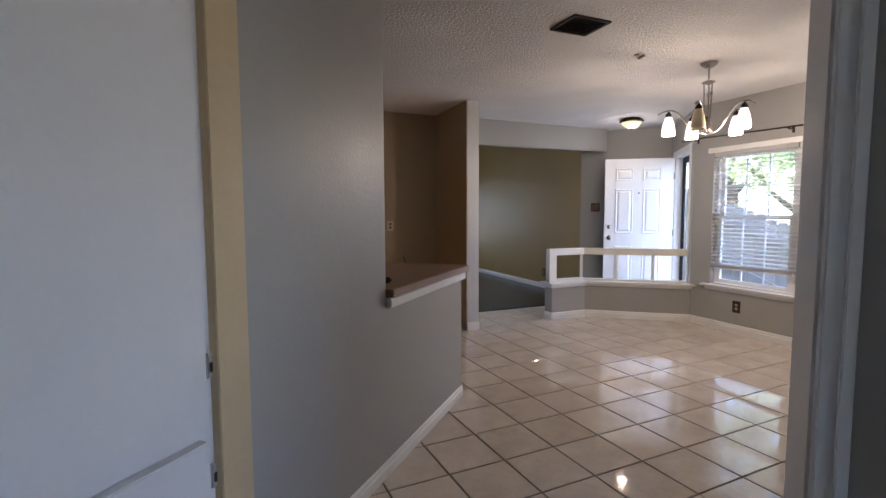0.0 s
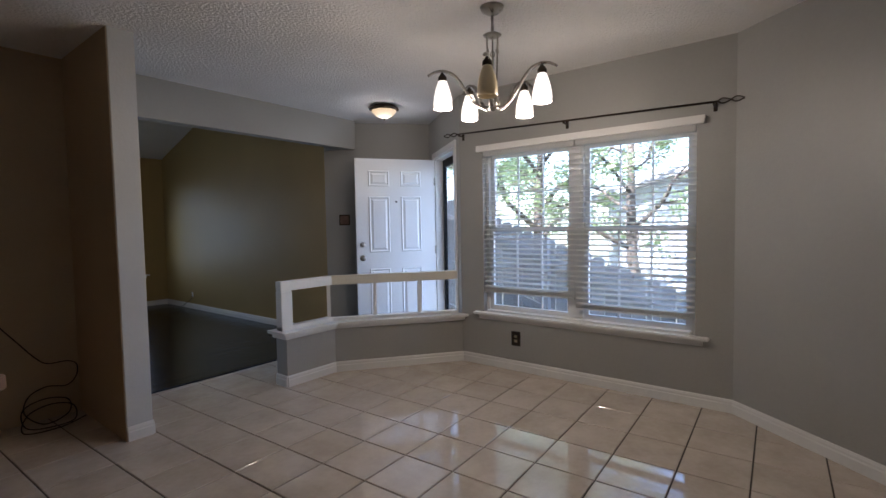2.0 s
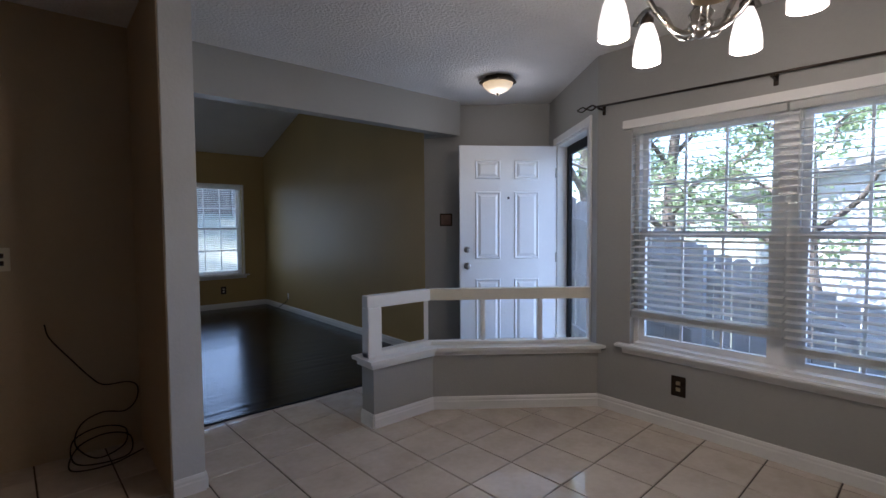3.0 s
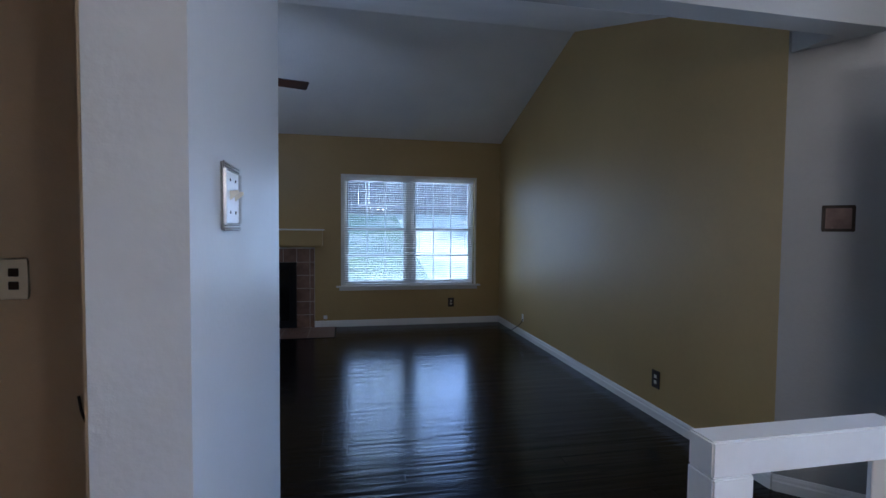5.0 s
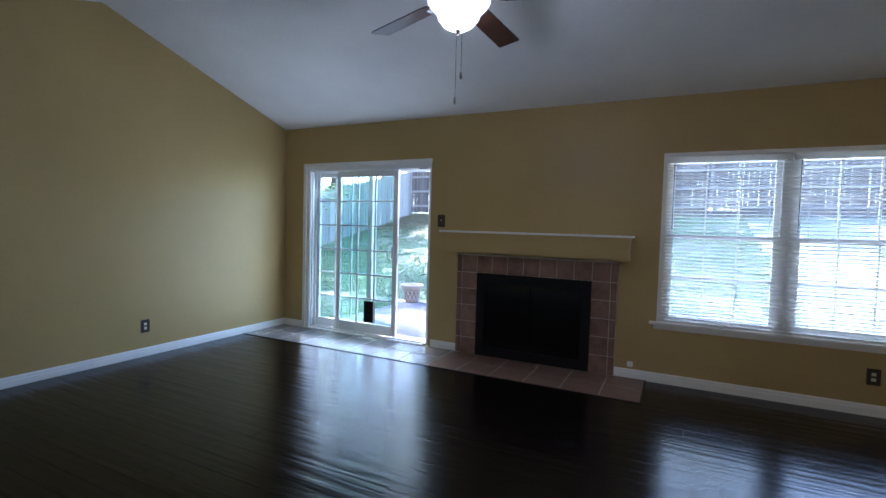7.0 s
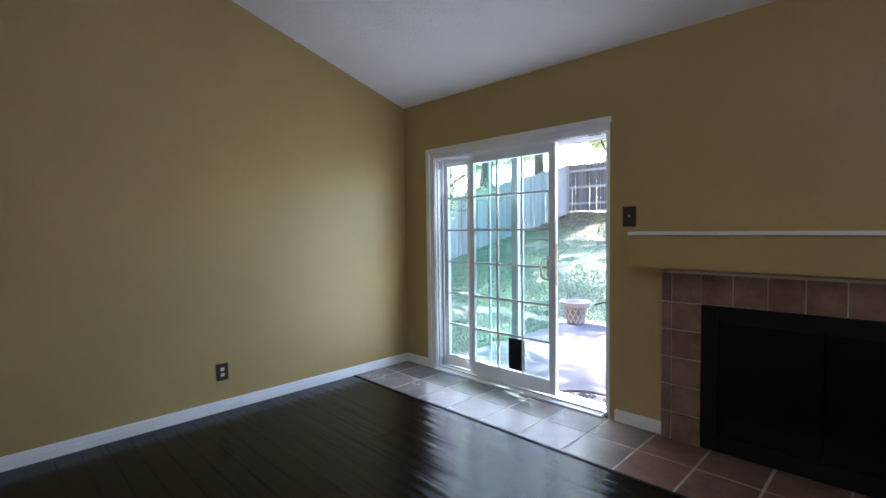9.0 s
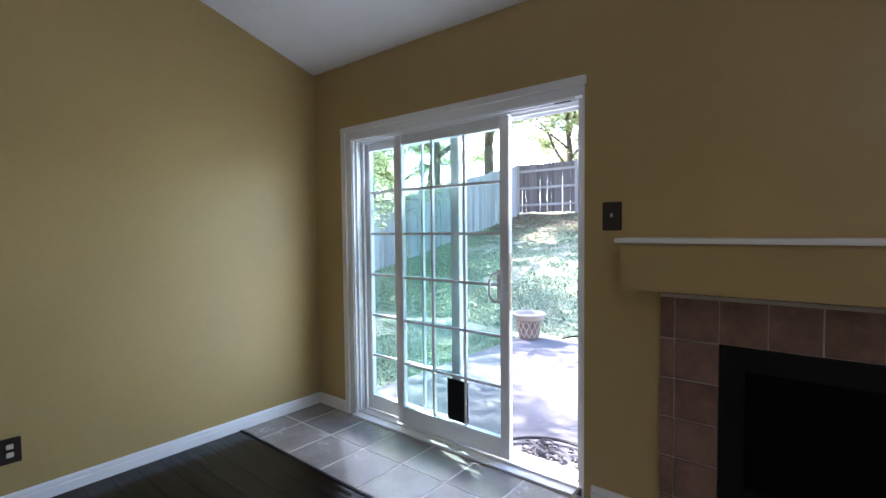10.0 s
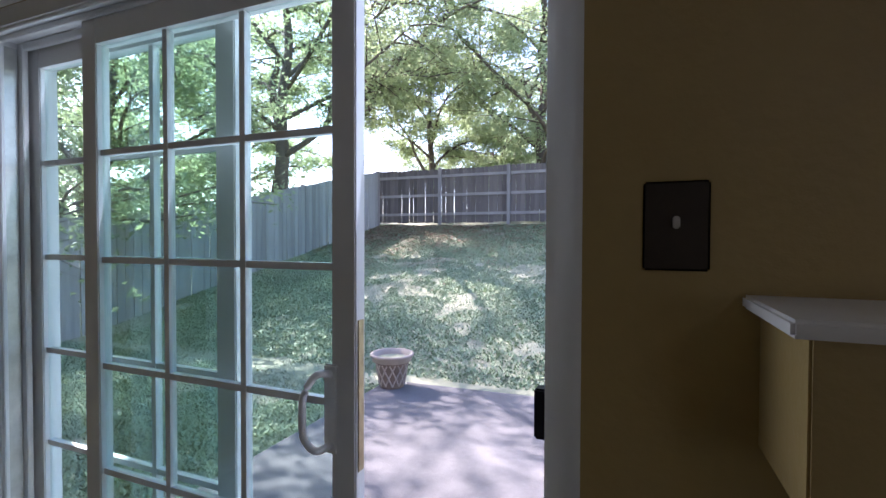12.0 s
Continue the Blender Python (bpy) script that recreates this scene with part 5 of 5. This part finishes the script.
# trees
def tree(name, base, height, spread, seed, leaves, lean=(0, 0), leaf=0.11, first=0.35, limbs=8, label="leafy green tree with a forked grey trunk", boughs=()):
    """A trunk, limbs, branches and twigs with leaves in clumps about the twigs. boughs: long limbs of their own, as (share of the trunk, end)."""
    rr = random.Random(seed)
    t = thing(name, pose(*base), label, "tree")
    q = bmesh.new()
    top = Vector((lean[0], lean[1], height * 0.75))
    trunk = [top * (k / 6) + Vector((rr.uniform(-.12, .12), rr.uniform(-.12, .12), 0)) * (k > 0) for k in range(7)]
    r0 = height * 0.020
    tube(arc(trunk, 3), r0, 9, r0 * 0.3, q)
    plan = []
    for i in range(limbs):
        f = first + (0.95 - first) * i / limbs
        a = i * 2.4 + rr.uniform(-.4, .4)
        ln = spread * (1.0 - 0.45 * (f - first)) * rr.uniform(0.75, 1.1)
        plan.append((f, Vector((math.cos(a), math.sin(a), rr.uniform(0.25, 0.8))) * ln, 1.0))
    plan += [(f, Vector(e) - top * f, 2.2) for f, e in boughs]
    tips = []
    for f, way, thick in plan:
        p, ln = top * f, way.length
        ends = arc([p + way * k + Vector((rr.uniform(-.06, .06), rr.uniform(-.06, .06), rr.uniform(-.05, .05))) * ln * (k > 0) + Vector((0, 0, 0.25 * ln * k * (1 - k))) for k in (0, .25, .5, .75, 1.0)], 3)
        tube(ends, r0 * 0.45 * (1.2 - f) * thick, 7, r0 * 0.07, q)
        a = math.atan2(way.y, way.x)
        for j in range(11):
            c_ = ends[min(len(ends) - 1, 3 + (len(ends) - 3) * j // 11)]
            a2 = a + rr.choice((-1, 1)) * rr.uniform(.3, 1.4)
            l2 = ln * rr.uniform(.18, .42)
            e = c_ + Vector((math.cos(a2), math.sin(a2), rr.uniform(-.25, .6))) * l2
            tube([c_, c_.lerp(e, .5) + Vector((0, 0, .08)), e], r0 * 0.12, 5, r0 * 0.03, q)
            for k in range(4):
                w0 = c_.lerp(e, 0.35 + 0.2 * k)
                w1 = w0 + Vector((rr.uniform(-1, 1), rr.uniform(-1, 1), rr.uniform(-.6, .5))) * l2 * 0.36
                tube([w0, w1], r0 * 0.035, 3, r0 * 0.012, q)
                tips += [w1, w0.lerp(w1, .6)]
    part("trunk", q, M_BARK, t, "grey bark trunk and limbs", True)
    ns = np.random.RandomState(seed)
    weight = ns.uniform(0.2, 1.0, len(tips)) ** 2
    idx = ns.choice(len(tips), leaves, p=weight / weight.sum())
    cen = np.array([tuple(p) for p in tips])[idx] + ns.normal(0, 1, (leaves, 3)) * np.array([.17, .17, .10]) * (spread / 3.6)
    u = ns.normal(0, 1, (leaves, 3)) * np.array([1, 1, .6])
    u /= np.linalg.norm(u, axis=1)[:, None]
    w = np.cross(u, ns.normal(0, 1, (leaves, 3)))
    w /= np.linalg.norm(w, axis=1)[:, None]
    nrm = np.cross(u, w)
    sz = leaf * ns.uniform(0.6, 1.3, (leaves, 1))
    v = np.stack([cen - u * sz, cen + (w * .45 + nrm * .18) * sz, cen + u * sz, cen + (nrm * .18 - w * .45) * sz], 1).reshape(-1, 3)
    fcs = np.arange(leaves * 4).reshape(-1, 4)
    me = bpy.data.meshes.new("crown")
    me.from_pydata(v.tolist(), [], fcs.tolist())
    me.materials.append(M_LEAF)
    cr_ = new("crown", me)
    cr_.parent = t
    tagged(cr_, "many small green leaves with gaps")
    return t


tree("yard_tree", (-10.2, 20.9, ground_z(0, 20.9)), 12.0, 5.6, 11, 24000, (0.9, -0.3), 0.065, 0.30, 15, boughs=((0.18, (-1.6, 1.2, 8.0)),))
tree("yard_tree", (-10.7, 25.4, 2.3), 12.5, 5.0, 21, 24000, (0.3, -0.2), 0.07, 0.42, 11, "tall tree with a long bough reaching over the back fence",
     ((0.34, (6.6, -1.0, 7.0)), (0.40, (4.6, 0.8, 8.4)), (0.30, (3.4, -2.6, 5.0))))
tree("yard_tree", (-10.8, 15.8, 0.0), 8.5, 4.2, 12, 24000, (0.8, 0.2), 0.055, 0.10, 13)
tree("yard_tree", (-9.6, 11.2, -0.3), 9.0, 4.4, 13, 17000, (1.2, 0.6), 0.055, 0.12, 13)
tree("yard_tree", (-3.4, 28.0, 2.6), 12.0, 6.6, 14, 60000, (0.3, -0.6), 0.075, 0.05, 18)
tree("yard_tree", (2.5, 29.0, 2.6), 10.0, 4.6, 15, 40000, (0, 0), 0.075, 0.06, 12)
tree("yard_tree", (-8.5, 29.0, 2.6), 9.0, 4.4, 19, 40000, (0, 0), 0.075, 0.06, 12, "pale leafy tree behind the back fence")
FAR = "low leafy tree behind the side fence"
tree("far_tree", (-15.0, 18.2, 0.6), 7.5, 3.8, 31, 22000, (0.2, 0.1), 0.085, 0.08, 12, FAR)
tree("far_tree", (-15.5, 24.6, 1.6), 8.5, 4.2, 32, 24000, (0.1, -0.2), 0.09, 0.08, 12, FAR)
tree("far_tree", (-14.5, 12.6, -0.3), 6.5, 3.6, 33, 20000, (0.2, 0.1), 0.08, 0.08, 12, FAR)
tree("far_tree", (-6.5, 33.5, 2.6), 7.0, 3.8, 34, 20000, (0.1, 0.1), 0.09, 0.08, 11, "low leafy tree beside the house behind the back fence")
tree("side_tree", (10.6, 6.0, -0.4), 7.5, 3.0, 16, 15000, (0.2, -0.2), 0.05, 0.2, 11)
tree("side_tree", (11.0, 8.0, 0.2), 9.0, 3.8, 17, 18000, (0.2, 0.2), 0.055, 0.2, 11)
tree("side_tree", (8.6, 3.3, -0.7), 5.6, 1.8, 18, 5000, (0.3, 0.3), 0.045, 0.3, 9, "slender small-leaved tree beside the fence")

# houses beyond the fences
def house(name, m, w, d, h, rise, label):
    t = thing(name, m, label, "house")
    wl = bmesh.new()
    for (x0, y0), (x1, y1) in (((0, 0), (w, 0)), ((w, 0), (w, d)), ((w, d), (0, d)), ((0, d), (0, 0))):
        z = 0.0
        mm = along((x0, y0), (x1, y1))
        while z < h:
            v = [wl.verts.new(mm @ Vector(c_)) for c_ in ((0, -0.012, z), (length((x0, y0), (x1, y1)), -0.012, z), (length((x0, y0), (x1, y1)), 0.0, z + 0.2), (0, 0.0, z + 0.2))]
            wl.faces.new(v)
            z += 0.2
    for x in (0, w):
        v = [wl.verts.new(c_) for c_ in ((x, 0, h), (x, d, h), (x, d / 2, h + rise))]
        wl.faces.new(v)
    part("wall", wl, M_SIDING, t, "pale lap siding")
    rf = bmesh.new()
    for s in (0, 1):
        ys, e = (-0.4, d / 2) if s == 0 else (d + 0.4, d / 2)
        k = rise / (d / 2)
        z0 = h - 0.4 * k
        v = [rf.verts.new(c_) for c_ in ((-0.4, ys, z0), (w + 0.4, ys, z0), (w + 0.4, e, h + rise), (-0.4, e, h + rise),
                                         (-0.4, ys, z0 + .15), (w + 0.4, ys, z0 + .15), (w + 0.4, e, h + rise + .15), (-0.4, e, h + rise + .15))]
        for f in ((0, 1, 2, 3), (4, 5, 6, 7), (0, 1, 5, 4), (1, 2, 6, 5), (2, 3, 7, 6), (3, 0, 4, 7)):
            rf.faces.new([v[i] for i in f])
    part("roof", rf, M_ROOF, t, "grey shingle roof")
    return t


house("neighbour_house", pose(13.0, -5.0, -0.9), 9, 10.2, 2.8, 1.4, "pale sided neighbouring house with a gable roof")
hs = house("neighbour_house", pose(-9.0, 36.0, 2.2), 12, 9, 2.6, 2.2, "pale house with a grey roof behind the back fence")
part("chimney", box(5.2, 6.4, 1.0, 1.9, 2.8, 5.0), M_SIDING, hs)

# planter and mat
pt = thing("planter", pose(-2.31, 13.84, -0.22), "terracotta planter pot with lattice relief on the patio", "planter")
part("pot", lathe([(0.02, 0.0), (0.125, 0.0), (0.135, 0.015), (0.175, 0.27), (0.180, 0.275), (0.02, 0.276)], 32), M_POT, pt, "", True)
# light on the rim is put into its colour: the paler relief tone
part("rim", lathe([(0.176, 0.2765), (0.198, 0.280), (0.212, 0.292), (0.216, 0.325), (0.236, 0.338), (0.240, 0.356), (0.228, 0.366), (0.205, 0.362), (0.192, 0.32), (0.176, 0.30)], 36), M_LATT, pt, "rolled rim, its colour paler to look lit", True)
for k in range(12):
    for s in (1, -1):
        a0 = k * 30
        line = [(0.001 + (0.137 + 0.036 * f) * math.cos(radians(a0 + s * 40 * f)), (0.001 + 0.137 + 0.036 * f) * math.sin(radians(a0 + s * 40 * f)), 0.03 + 0.23 * f) for f in (0, .25, .5, .75, 1)]
        part("lattice_rib", tube(line, 0.009, 5), M_LATT, pt, "pale lattice rib")
part("soil", lathe([(0.01, 0.302), (0.174, 0.302), (0.174, 0.311), (0.01, 0.316)], 20), M_SOIL, pt)
dm_ = thing("door_mat", pose(-0.45, 10.42, -0.2), "dark half-round rubber scroll door mat on the patio", "door mat")
out = [(0.48 * math.cos(radians(a)), 0.62 * math.sin(radians(a)), 0.010) for a in range(0, 181, 9)]
part("rim", tube(out + [(0.48, 0, 0.010)], 0.012, 6), M_RUBBER, dm_)
rr = random.Random(9)
for k in range(70):
    a, r = rr.uniform(0.1, 3.04), math.sqrt(rr.random()) * 0.9
    x, y, s, ph = 0.46 * r * math.cos(a), 0.60 * r * math.sin(a), rr.uniform(0.03, 0.07), rr.uniform(0, 6.28)
    sp = [(x + s * (0.25 + q / 9) * math.cos(ph + q * 0.6), max(0.0, y + s * (0.25 + q / 9) * math.sin(ph + q * 0.6)), 0.010) for q in range(9)]
    part("scroll", tube(sp, 0.008, 5), M_RUBBER, dm_)
